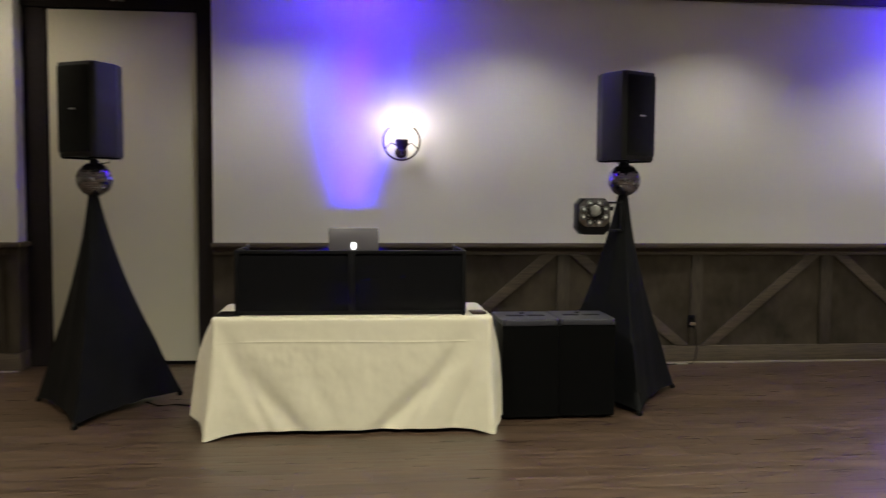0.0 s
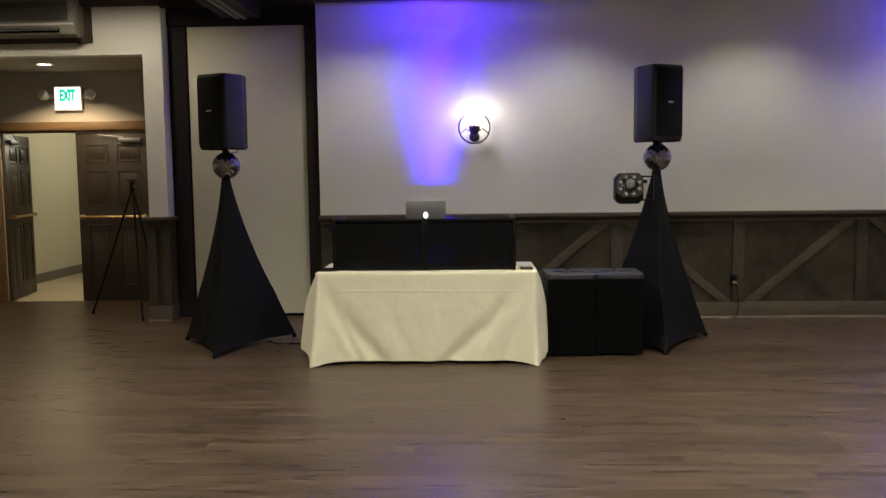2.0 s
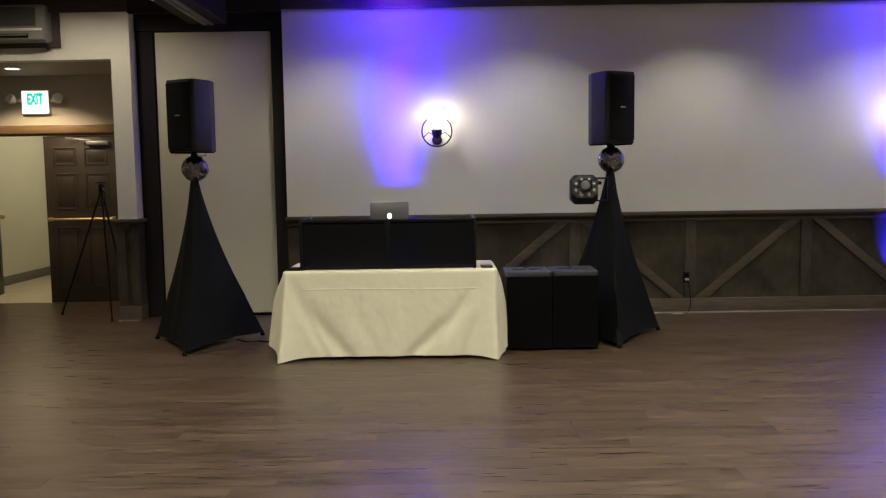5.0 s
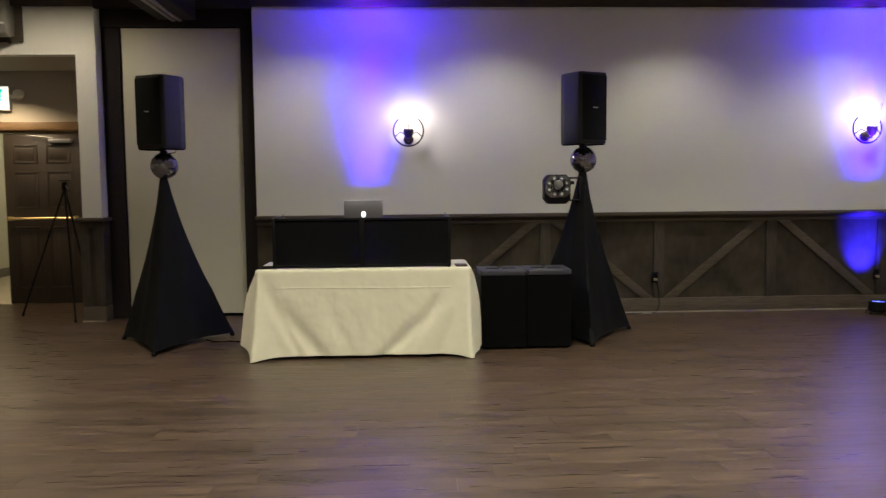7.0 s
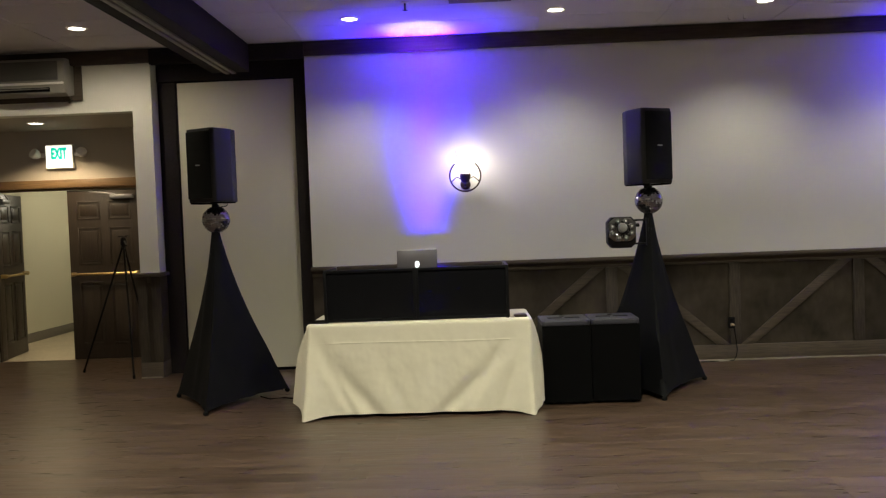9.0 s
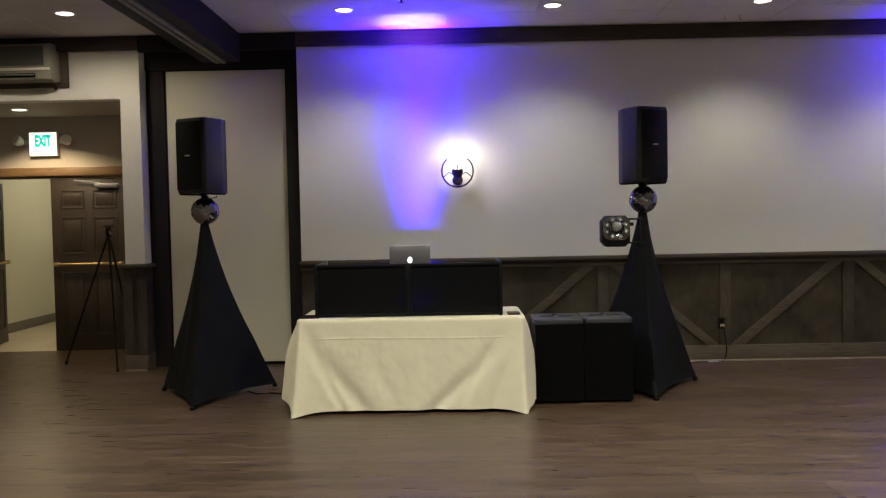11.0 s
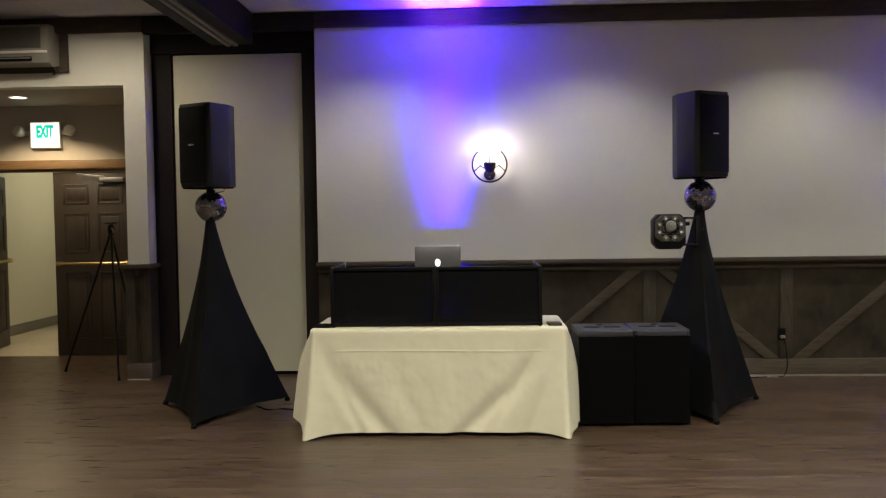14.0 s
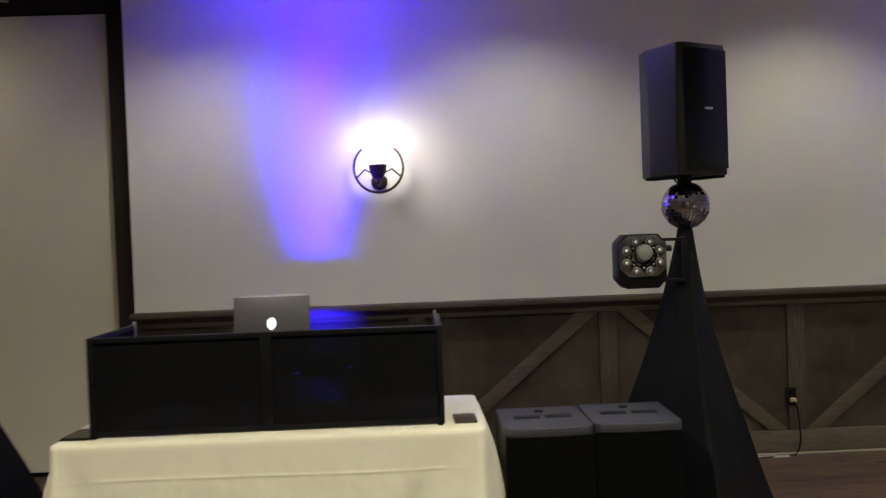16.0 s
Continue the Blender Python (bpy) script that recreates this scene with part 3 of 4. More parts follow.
# ---- sconces ----
def sconce(x, z):
    s = thing("wall_sconce", "lit dark bronze wall sconce with iron ring and candle cups", "wall lamp", "wall sconces", at=(x, NORTH - 0.001, z))
    part("backplate", lathe([(0.0001, 0), (0.055, 0), (0.055, 0.012), (0.04, 0.02), (0.0001, 0.022)], 32, Matrix.Translation((0, 0, -0.10)) @ Matrix.Rotation(radians(90), 4, "X")), BRONZE, s)
    part("arm", sweep([(0, -0.015, -0.10), (0, -0.08, -0.125), (0, -0.14, -0.115), (0, -0.155, -0.08)], 0.011), BRONZE, s)
    ring = [(0.164 * math.sin(a), -0.055, 0.166 * math.cos(a) - 0.008) for a in (radians(40 + 280 * k / 48) for k in range(49))]
    part("ring", sweep(ring, 0.009, 10), BRONZE, s, "open iron ring")
    part("crossbar", sweep([(-0.152, -0.055, -0.075), (-0.09, -0.085, -0.02), (0, -0.14, -0.075), (0.09, -0.085, -0.02), (0.152, -0.055, -0.075)], 0.006, 8), BRONZE, s)
    part("cup", lathe([(0.008, -0.10), (0.035, -0.085), (0.055, -0.04), (0.06, 0.0), (0.052, 0.005), (0.045, -0.02), (0.01, -0.05)], 32, Matrix.Translation((0, -0.155, 0)), cap=False), BRONZE, s)
    for a in (30, 150, 270):
        c = (0.042 * math.cos(radians(a)), -0.155 + 0.042 * math.sin(radians(a)), 0)
        prong = part("prong", sweep([(c[0], c[1], -0.02), (c[0] * 1.3, c[1] - 0.0, 0.04), (c[0] * 1.15, c[1], 0.06)], 0.004, 6), BRONZE, s)
    for sx in (-0.055, 0.055):
        part("bulb", lathe([(0.010, -0.03), (0.012, 0.0), (0.022, 0.03), (0.025, 0.06), (0.018, 0.10), (0.008, 0.12), (0.0001, 0.125)], 20, Matrix.Translation((sx, -0.155, 0.06)), cap=False), BULB, s, "glowing bulb").visible_shadow = False
    shade = part("glass_shade", lathe([(0.05, 0.01), (0.075, 0.06), (0.085, 0.14), (0.095, 0.25), (0.092, 0.25), (0.082, 0.14), (0.072, 0.062), (0.048, 0.014)], 32, Matrix.Translation((0, -0.155, 0)), cap=False), FROST, s, "clear glass shade")
    shade.visible_shadow = False
    return s


lit = sconce(*SCONCES[0])
copy_thing(lit, pose(SCONCES[1][0], NORTH - 0.001, SCONCES[1][1]))


# ---- uplights ----
def uplight(x, y):
    u = thing("led_uplight", "small black floor uplight glowing blue", "uplight", "floor uplights", at=(x, y, 0))
    part("housing", lathe([(0.085, 0.03), (0.098, 0.045), (0.10, 0.12), (0.095, 0.14), (0.082, 0.145), (0.08, 0.125), (0.0001, 0.12)], 32), BLACK, u)
    part("lens_plate", lathe([(0.0001, 0.126), (0.079, 0.126), (0.079, 0.122), (0.0001, 0.122)], 32, cap=False), BLACK, u)
    for k in range(7):
        a, r = 2 * math.pi * k / 6, 0.0 if k == 6 else 0.05
        part("led_lens", lathe([(0.018, 0.1265), (0.016, 0.134), (0.008, 0.138), (0.0001, 0.139)], 16, Matrix.Translation((r * math.cos(a), r * math.sin(a), 0))), BLUELENS, u, "lit blue lens")
    for s in (-1, 1):
        part("foot_bracket", sweep([(s * 0.102, -0.06, 0.006), (s * 0.112, -0.03, 0.02), (s * 0.112, 0.0, 0.08), (s * 0.112, 0.03, 0.02), (s * 0.102, 0.06, 0.006)], 0.006, 8), BLACK, u)
    part("power_cable", sweep([(0, 0.09, 0.05), (0.06, 0.17, 0.012), (0.2, 0.25, 0.006), (0.5, 0.28, 0.006)], 0.005, 6), RUBBER, u)
    return u


for x, y in UPLIGHTS:
    uplight(x, y)

# ---- wall outlet with plug and cable ----
outlet = thing("wall_outlet", "dark outlet plate with a tan plug in it", "outlet", at=(3.105, 7.954, 0.40))
part("plate", box((-0.036, -0.008, -0.06), (0.036, 0, 0.06), 0.003), BLACK, outlet)
part("socket", box((-0.018, -0.011, 0.012), (0.018, -0.0085, 0.042), 0.002), RUBBER, outlet)
part("plug", box((-0.016, -0.045, -0.035), (0.022, -0.009, -0.008), 0.006), mat("tan_plug", (0.36, 0.27, 0.17), 0.45), outlet, "tan plug")
copy_thing(outlet, pose(5.66, 7.954, 0.40))
cable = thing("power_cable", "dark power cable hanging from the outlet to the floor", "cable", at=(3.105, 7.954, 0))
part("cord", sweep([(0.0, -0.045, 0.375), (0.01, -0.07, 0.33), (0.03, -0.05, 0.22), (0.045, -0.035, 0.12), (0.035, -0.03, 0.05), (0.01, -0.035, 0.006), (-0.15, -0.06, 0.006), (-0.6, -0.12, 0.006), (-0.95, -0.5, 0.006)], 0.005, 8), RUBBER, cable)
strip = thing("cable_cover", "flat grey cable cover on the floor by the wall", "cable cover", at=(2.86, 7.90, 0))
part("cover", box((-0.12, -0.012, 0), (0.20, 0.012, 0.010), 0.004), mat("grey_cable_cover", (0.30, 0.28, 0.25), 0.5), strip)

# ---- loudspeaker stands with stretch covers ----
def stand_cover(feet, apex, neck=0.034, hem=0.035):
    """Stretch cloth from a neck at the pole down to three feet; feet and apex relative to the stand's middle."""
    bm = bmesh.new()
    seg, rows = 72, 34
    angles = [math.atan2(f[1], f[0]) for f in feet]
    ways = [2 * math.pi * i / seg for i in range(seg)]
    for foot_way in angles:          # one thread of the cloth runs straight to each foot
        ways[round(foot_way % (2 * math.pi) / (2 * math.pi) * seg) % seg] = foot_way % (2 * math.pi)
    grid = []
    for j in range(rows + 1):
        t = j / rows
        ring = []
        for a in ways:
            best = None
            for k in range(3):
                p, q = Vector(feet[k]), Vector(feet[(k + 1) % 3])
                d = Vector((math.cos(a), math.sin(a)))
                e = q - p
                den = d.x * e.y - d.y * e.x
                if abs(den) < 1e-9:
                    continue
                r = (p.x * e.y - p.y * e.x) / den
                s = ((p + e * 0.5) - d * r).length / (e.length * 0.5)
                if r > 0 and s <= 1.001:
                    best = (r, s)
            r, s = best
            pull = 1 - 0.13 * (1 - s * s)
            spread = 0.93 * t + 0.07 * t ** 4
            soft = 0.45 + 0.55 * min(1, t * 1.4)
            turn_off = abs((a - angles[0] + math.pi) % (2 * math.pi) - math.pi)
            r *= 1 - 0.30 * math.exp(-(turn_off / 0.55) ** 2) * (1 - t) ** 0.8
            rr = neck + (r * pull * soft + (1 - soft) * 0.33 * 1.05 - neck) * spread ** 1.08 if t > 0 else neck
            lift = hem + 0.012 * (1 - s * s) + 0.004 * math.sin(9 * a)
            z = apex * (1 - t) + lift * t
            wr = 0.006 * t * math.sin(5 * a + 3 * t) * (1 - s)
            ring.append(bm.verts.new(((rr + wr) * math.cos(a), (rr + wr) * math.sin(a), z)))
        grid.append(ring)
    for p, q in zip(grid, grid[1:]):
        for i in range(seg):
            bm.faces.new((p[i], p[(i + 1) % seg], q[(i + 1) % seg], q[i]))
    bm.faces.new(grid[0])
    bmesh.ops.recalc_face_normals(bm, faces=bm.faces[:])
    return bm


def speaker_stand(at, feet, apex, top):
    s = thing("speaker_stand", "tripod loudspeaker stand under a black stretch cover", "speaker stand", "speaker stands", at=at)
    part("cover", stand_cover(feet, apex), SPANDEX, s, "tight black stretch-fabric cover", smooth=120)
    part("pole", rod((0, 0, 0.25), (0, 0, top), 0.0175), BLACK, s)
    for f in feet:
        leg = part("leg", rod((0, 0, 0.60), (f[0] * 0.90, f[1] * 0.90, 0.03), 0.010), BLACK, s)
        part("rubber_foot", lathe([(0.016, 0.0), (0.022, 0.004), (0.023, 0.024), (0.014, 0.036), (0.0001, 0.04)], 16, Matrix.Translation((f[0] * 0.975, f[1] * 0.975, 0))), RUBBER, leg)
    return s


def mirror_ball(at, r=0.123):
    b = thing("mirror_ball", "small mirror-tiled disco ball round the stand's pole", "disco ball", "mirror balls", at=at)
    bm = bmesh.new()
    bmesh.ops.create_uvsphere(bm, u_segments=40, v_segments=22, radius=r)
    made = bmesh.ops.inset_individual(bm, faces=[f for f in bm.faces if len(f.verts) == 4], thickness=0.0011, depth=0.0)
    bm2 = bmesh.new()
    bmesh.ops.create_uvsphere(bm2, u_segments=40, v_segments=22, radius=r - 0.0012)
    part("core", bm2, GROUT, b)
    rim = set(made["faces"])
    bmesh.ops.delete(bm, geom=[f for f in bm.faces if f in rim], context="FACES")
    for f in bm.faces:
        n = f.normal.copy()
        tilt = Vector((random.uniform(-1, 1), random.uniform(-1, 1), random.uniform(-1, 1))) * 0.0006
        for v in f.verts:
            v.co += n * 0.0006 + n * (v.co - f.calc_center_median()).dot(tilt) * 260
    part("mirror_tiles", bm, MIRROR, b, "square mirror tiles", smooth=0)
    part("clamp", lathe([(0.021, 0.105), (0.034, 0.112), (0.034, 0.135), (0.021, 0.14)], 20), BLACK, b)
    return b


BADGE = mat("silver_badge", (0.45, 0.45, 0.45), 0.35, bump=0)


def loudspeaker(at, turn):
    """A cabinet with tapered sides; the front looks to -y before the turn."""
    s = thing("loudspeaker", "black powered loudspeaker with metal grille on a stand", "loudspeaker", "loudspeakers", at=at, turn=turn)
    w, d, h = 0.335, 0.345, 0.672
    outline = [(-w / 2, -d / 2 + 0.03), (-w / 2 + 0.025, -d / 2 + 0.005), (w / 2 - 0.025, -d / 2 + 0.005), (w / 2, -d / 2 + 0.03), (w / 2, d * 0.18), (w * 0.36, d / 2), (-w * 0.36, d / 2), (-w / 2, d * 0.18)]
    part("cabinet", prism(outline, 0.012, h, "z", 0.009), CABINET, s, "textured black cabinet")
    bm = bmesh.new()
    cols = 14
    front, back = [], []
    for i in range(cols + 1):
        u = -1 + 2 * i / cols
        y = -d / 2 - 0.012 * (1 - u * u) - 0.003
        front.append([bm.verts.new((u * (w / 2 - 0.022), y, z)) for z in (0.045, h - 0.03)])
        back.append([bm.verts.new((u * (w / 2 - 0.022), -d / 2 + 0.012, z)) for z in (0.045, h - 0.03)])
    for i in range(cols):
        bm.faces.new((front[i][0], front[i + 1][0], front[i + 1][1], front[i][1]))
        bm.faces.new((front[i][1], front[i + 1][1], back[i + 1][1], back[i][1]))
        bm.faces.new((front[i][0], back[i][0], back[i + 1][0], front[i + 1][0]))
    bmesh.ops.recalc_face_normals(bm, faces=bm.faces[:])
    g = part("grille", bm, GRILLE, s, "fine perforated black grille")
    part("badge", box((-0.027, -d / 2 - 0.021, 0.338), (0.027, -d / 2 - 0.014, 0.348), 0.002), BADGE, g, "small silver badge")
    for x in (-0.12, 0.12):
        part("foot_rail", box((x - 0.035, -d / 2 + 0.03, 0.0), (x + 0.035, d / 2 - 0.06, 0.014), 0.004), RUBBER, s)
    part("pole_cup", rod((0, 0, -0.03), (0, 0, 0.014), 0.028), BLACK, s)
    part("handle", box((-0.07, d / 2 - 0.005, 0.42), (0.07, d / 2 + 0.012, 0.47), 0.006), BLACK, s)
    part("signal_cable", sweep([(0.05, d / 2 - 0.06, 0.01), (0.06, d / 2 - 0.08, -0.02), (0.03, 0.04, -0.03), (0.02, 0.015, -0.06)], 0.005, 6), RUBBER, s)
    return s


ST_L, ST_R = (-1.935, 6.62, 0), (2.0, 6.65, 0)
FEET_L = [(0.025, -0.60), (0.53, 0.37), (-0.51, 0.25)]
FEET_R = [(-0.02, -0.555), (0.555, 0.305), (-0.53, 0.27)]
speaker_stand(ST_L, FEET_L, 1.575, 1.84)
speaker_stand(ST_R, FEET_R, 1.605, 1.86)
mirror_ball((ST_L[0] + 0.01, ST_L[1], 1.668))
mirror_ball((ST_R[0] + 0.006, ST_R[1], 1.697))
loudspeaker((ST_L[0] + 0.010, ST_L[1] - 0.02, 1.812), -28)
loudspeaker((ST_R[0] - 0.01, ST_R[1] - 0.02, 1.832), 28)

# ---- clamp-on effect light on the pole ----
fx = thing("effect_light", "black multi-lens party effect light clamped to the pole", "stage light", at=(1.735, 6.56, 1.42))
corner = 0.045
PETAL = mat("dark_chrome", (0.22, 0.22, 0.22), 0.16, metal=1.0, bump=0)
oct_pts = lambda s, c: [(-s + c, -s), (s - c, -s), (s, -s + c), (s, s - c), (s - c, s), (-s + c, s), (-s, s - c), (-s, -s + c)]
part("body", prism([(a * 0.92, b * 1.02) for a, b in oct_pts(0.135, corner)], -0.05, 0.09, "y", 0.006), BLACK, fx)
face = part("reflector_plate", prism([(a * 0.91, b * 0.80 + 0.026) for a, b in oct_pts(0.130, 0.05)], -0.062, -0.0505, "y", 0.004), PETAL, fx, "chromed petal reflector plate")
# lenses are unlit; plain white stands in for the light glinting off them
LENSGLINT = mat("lens_glint", (0.95, 0.95, 0.93), 0.12, bump=0)
for k in range(8):
    a = 2 * math.pi * (k + 0.5) / 8
    c = Matrix.Translation((0.091 * math.cos(a), -0.060, 0.026 + 0.080 * math.sin(a))) @ Matrix.Rotation(radians(90), 4, "X")
    part("petal_rim", lathe([(0.013, 0.0), (0.027, 0.012), (0.024, 0.014), (0.011, 0.002)], 20, c, cap=False), PETAL, face)
    part("lens", lathe([(0.0085, 0.004), (0.0080, 0.010), (0.005, 0.015), (0.0001, 0.017)], 20, c, cap=False), LENSGLINT, face, "small unlit lens, white for its glint")
for k in range(8):
    a = 2 * math.pi * k / 8
    c = Matrix.Translation((0.072 * math.cos(a), -0.060, 0.026 + 0.058 * math.sin(a))) @ Matrix.Rotation(radians(90), 4, "X")
    part("dark_petal", lathe([(0.020, 0.0), (0.018, 0.006), (0.0001, 0.007)], 14, c), BLACK, face)
    part("spark_lens", lathe([(0.006, 0.006), (0.005, 0.012), (0.0001, 0.014)], 10, c, cap=False), CHROME, face)
part("dome_collar", lathe([(0.046, -0.002), (0.048, 0.022), (0.040, 0.030)], 28, Matrix.Translation((0, -0.060, 0.030)) @ Matrix.Rotation(radians(90), 4, "X"), cap=False), BLACK, fx)
part("centre_dome", lathe([(0.040, 0.0), (0.041, 0.03), (0.036, 0.042), (0.02, 0.052), (0.0001, 0.055)], 28, Matrix.Translation((0, -0.060, 0.045)) @ Matrix.Rotation(radians(90), 4, "X")), mat("grey_dome", (0.17, 0.17, 0.16), 0.3), fx, "grey centre dome")
for z in (0.105, -0.105):
    part("bracket_arm", box((0.11, 0.0, z - 0.008), (0.245, 0.03, z + 0.008), 0.003), BLACK, fx)
part("bracket_plate", box((0.226, -0.002, -0.12), (0.245, 0.034, 0.12), 0.003), BLACK, fx)
part("clamp", box((0.235, 0.03, -0.03), (0.285, 0.11, 0.03), 0.008), BLACK, fx)
part("knob", rod((0.135, 0.015, 0.06), (0.165, 0.015, 0.06), 0.016), BLACK, fx)

# ---- subwoofers ----
def subwoofer(at, turn):
    s = thing("subwoofer", "black floor subwoofer with grille and grey carrying top", "subwoofer", "subwoofers", at=at, turn=turn)
    w, d, h = 0.408, 0.445, 0.708
    part("cabinet", box((-w / 2, -d / 2 + 0.02, 0.012), (w / 2, d / 2, h - 0.03), 0.008), CABINET, s)
    n = 16
    pts = []
    for i in range(n + 1):
        u = -1 + 2 * i / n
        pts.append((u * (w / 2 - 0.004), -d / 2 - 0.012 * (1 - u * u) + 0.004))
    part("grille", prism(pts + [(w / 2 - 0.004, -d / 2 + 0.019), (-w / 2 + 0.004, -d / 2 + 0.019)], 0.03, h - 0.045, "z"), SUBGRILLE, s, "black curved metal grille")
    top_pts = [(-w / 2, d / 2), (-w / 2, -d / 2 + 0.045), (-w / 2 + 0.006, -d / 2 + 0.022)] + [(-w / 2 + w * i / n, -d / 2 - 0.016 * (1 - (-1 + 2 * i / n) ** 2) + 0.006) for i in range(1, n)] + [(w / 2 - 0.006, -d / 2 + 0.022), (w / 2, -d / 2 + 0.045), (w / 2, d / 2)]
    top = part("top_cap", prism(top_pts, h - 0.042, h, "z", 0.006), mat("charcoal_plastic", (0.030, 0.030, 0.040), 0.42, grain=0.15, scale=150, bump=0.08), s, "charcoal moulded top")
    for x in (-0.075, 0.075):
        part("handle_slot", box((x - 0.062, -0.03, h + 0.0005), (x + 0.062, 0.03, h + 0.004), 0.002), BLACK, top, "dark grip recess")
    part("pole_socket", rod((0, 0.12, h), (0, 0.12, h + 0.006), 0.022), BLACK, top)
    for x in (-w / 2 + 0.06, w / 2 - 0.06):
        for y in (-d / 2 + 0.07, d / 2 - 0.06):
            part("foot", rod((x, y, 0), (x, y, 0.013), 0.022), RUBBER, s)
    return s


subwoofer((1.165, 6.265, 0), 0.5)
subwoofer((1.582, 6.285, 0), -1.0)

# ---- table and cloth ----
TX0, TX1, TY0, TY1, TZ = -0.985, 0.865, 5.862, 6.625, 0.758
table = thing("folding_table", "white folding banquet table hidden under the cloth", "table", at=((TX0 + TX1) / 2, (TY0 + TY1) / 2, 0))
hw, hd = (TX1 - TX0) / 2 - 0.012, (TY1 - TY0) / 2 - 0.012
part("tabletop", box((-hw, -hd, TZ - 0.05), (hw, hd, TZ - 0.003), 0.008), WHITE, table)
for sx in (-1, 1):
    for sy in (-1, 1):
        part("leg", rod((sx * (hw - 0.2), sy * (hd - 0.08), 0), (sx * (hw - 0.2), sy * (hd - 0.08), TZ - 0.05), 0.014), SILVER, table)


def tablecloth():
    """Cloth over the top and down to the floor, with pointed corners, diagonal folds and a pressed crease."""
    bm = bmesh.new()
    cx, cy = (TX0 + TX1) / 2, (TY0 + TY1) / 2
    w, d, rc = (TX1 - TX0) / 2, (TY1 - TY0) / 2, 0.035
    rim = []           # (point, outward, way to the corner, side, share of the side)
    def run(a, b, n, out, side):
        for i in range(n):
            u = i / n
            p = (a[0] + (b[0] - a[0]) * u, a[1] + (b[1] - a[1]) * u)
            length = math.dist(a, b)
            near = min(u, 1 - u) * length
            rim.append((p, out, near + rc * 0.785, side, u))
    def arc(c, a0, n):
        for i in range(n):
            a = radians(a0 + 90 * i / n)
            rim.append(((c[0] + rc * math.cos(a), c[1] + rc * math.sin(a)), (math.cos(a), math.sin(a)), rc * abs(radians(90 * i / n) - 0.785), "corner", i / n))
    run((-w + rc, -d), (w - rc, -d), 170, (0, -1), "front")
    arc((w - rc, -d + rc), -90, 10)
    run((w, -d + rc), (w, d - rc), 70, (1, 0), "right")
    arc((w - rc, d - rc), 0, 10)
    run((w - rc, d), (-w + rc, d), 90, (0, 1), "back")
    arc((-w + rc, d - rc), 90, 10)
    run((-w, d - rc), (-w, -d + rc), 70, (-1, 0), "left")
    arc((-w + rc, -d + rc), 180, 10)
    rows = sorted([0.0, 0.01, 0.025] + [0.05 + 0.95 * k / 46 for k in range(47)] + [0.2, 0.2065, 0.211, 0.219, 0.224, 0.2305])
    # folds on the front: (place at the top, at the hem, depth, width), in half-lengths of the table
    valleys = [(-0.98, -0.42, 0.026, 0.075), (0.92, 0.20, 0.027, 0.075), (-0.97, -0.62, 0.012, 0.034), (0.97, 0.72, 0.016, 0.040), (0.80, 0.42, 0.009, 0.030), (-0.45, -0.12, 0.006, 0.05)]
    grid = []
    for t in rows:
        ring = []
        for p, out, d_corner, side, u in rim:
            west = p[0] < 0
            ends_front = p[1] < 0
            tail = math.exp(-(d_corner / 0.10) ** 1.5) if ends_front else 0.0
            bulge = 1 - math.exp(-(d_corner / 0.12) ** 2)
            ox = oy = 0.006 * min(1.0, t / 0.02)
            ox, oy = ox * out[0], oy * out[1]
            oy -= max(0, -out[1]) * 0.075 * t ** 1.1
            ox += tail * (-0.040 if west else 0.012) * t ** 1.4
            oy -= tail * (0.135 if west else 0.095) * t ** 1.5
            fold = 0.0
            if side == "front":
                k = u * 2 - 1
                for top, hem, deep, wide in valleys:
                    off_line = (k - (top + (hem - top) * t ** 1.35)) * w * 0.8
                    fold -= deep * min(1, 1.5 * t) * math.exp(-(off_line / wide) ** 2)
                fold += 0.005 * t * math.sin(13 * k + 1)
                crease = 0.213 + 0.006 * math.sin(3 * k)
                fold += 0.0036 * (0.7 + 0.3 * math.sin(17 * k)) * math.exp(-((t - crease) / 0.007) ** 2) * (1 if abs(k) < 0.83 else 0.2)
            elif side in ("left", "right"):
                fold += (0.165 if west else 0.115) * (1 - math.exp(-2.6 * t)) / 0.926 * bulge + 0.020 * t * math.sin(u * 26) * bulge
            elif side == "back":
                fold += 0.03 * t + 0.012 * t * math.sin(u * 40)
            q = Vector((p[0] * 5.5, p[1] * 5.5, t * 3.6))
            fold += min(1, 4 * t) * (0.005 * noise.noise(q * 0.7) + 0.0026 * noise.noise(q * 2.3) + 0.0012 * noise.noise(q * 5.1))
            side_low = 0.095 if west else 0.045
            low = 0.028 * (1 - tail) + 0.002 * tail
            if side in ("left", "right"):
                low = low * (1 - bulge) + side_low * bulge
            z = TZ - (TZ - low) * t
            if t == 0:
                fold, ox, oy, z = -0.012, 0, 0, TZ + 0.003
            elif t <= 0.011:
                fold, ox, oy, z = 0.002, 0, 0, TZ - 0.002
            ring.append(bm.verts.new((cx + p[0] + ox + out[0] * fold, cy + p[1] + oy + out[1] * fold, z)))
        grid.append(ring)
    n = len(rim)
    for p, q in zip(grid, grid[1:]):
        for i in range(n):
            bm.faces.new((p[i], p[(i + 1) % n], q[(i + 1) % n], q[i]))
    bm.faces.new(grid[0])
    bmesh.ops.recalc_face_normals(bm, faces=bm.faces[:])
    return bm


solid("tablecloth", tablecloth(), CLOTH, "floor-length ivory tablecloth with pressed crease and soft swags", "tablecloth", smooth=60)

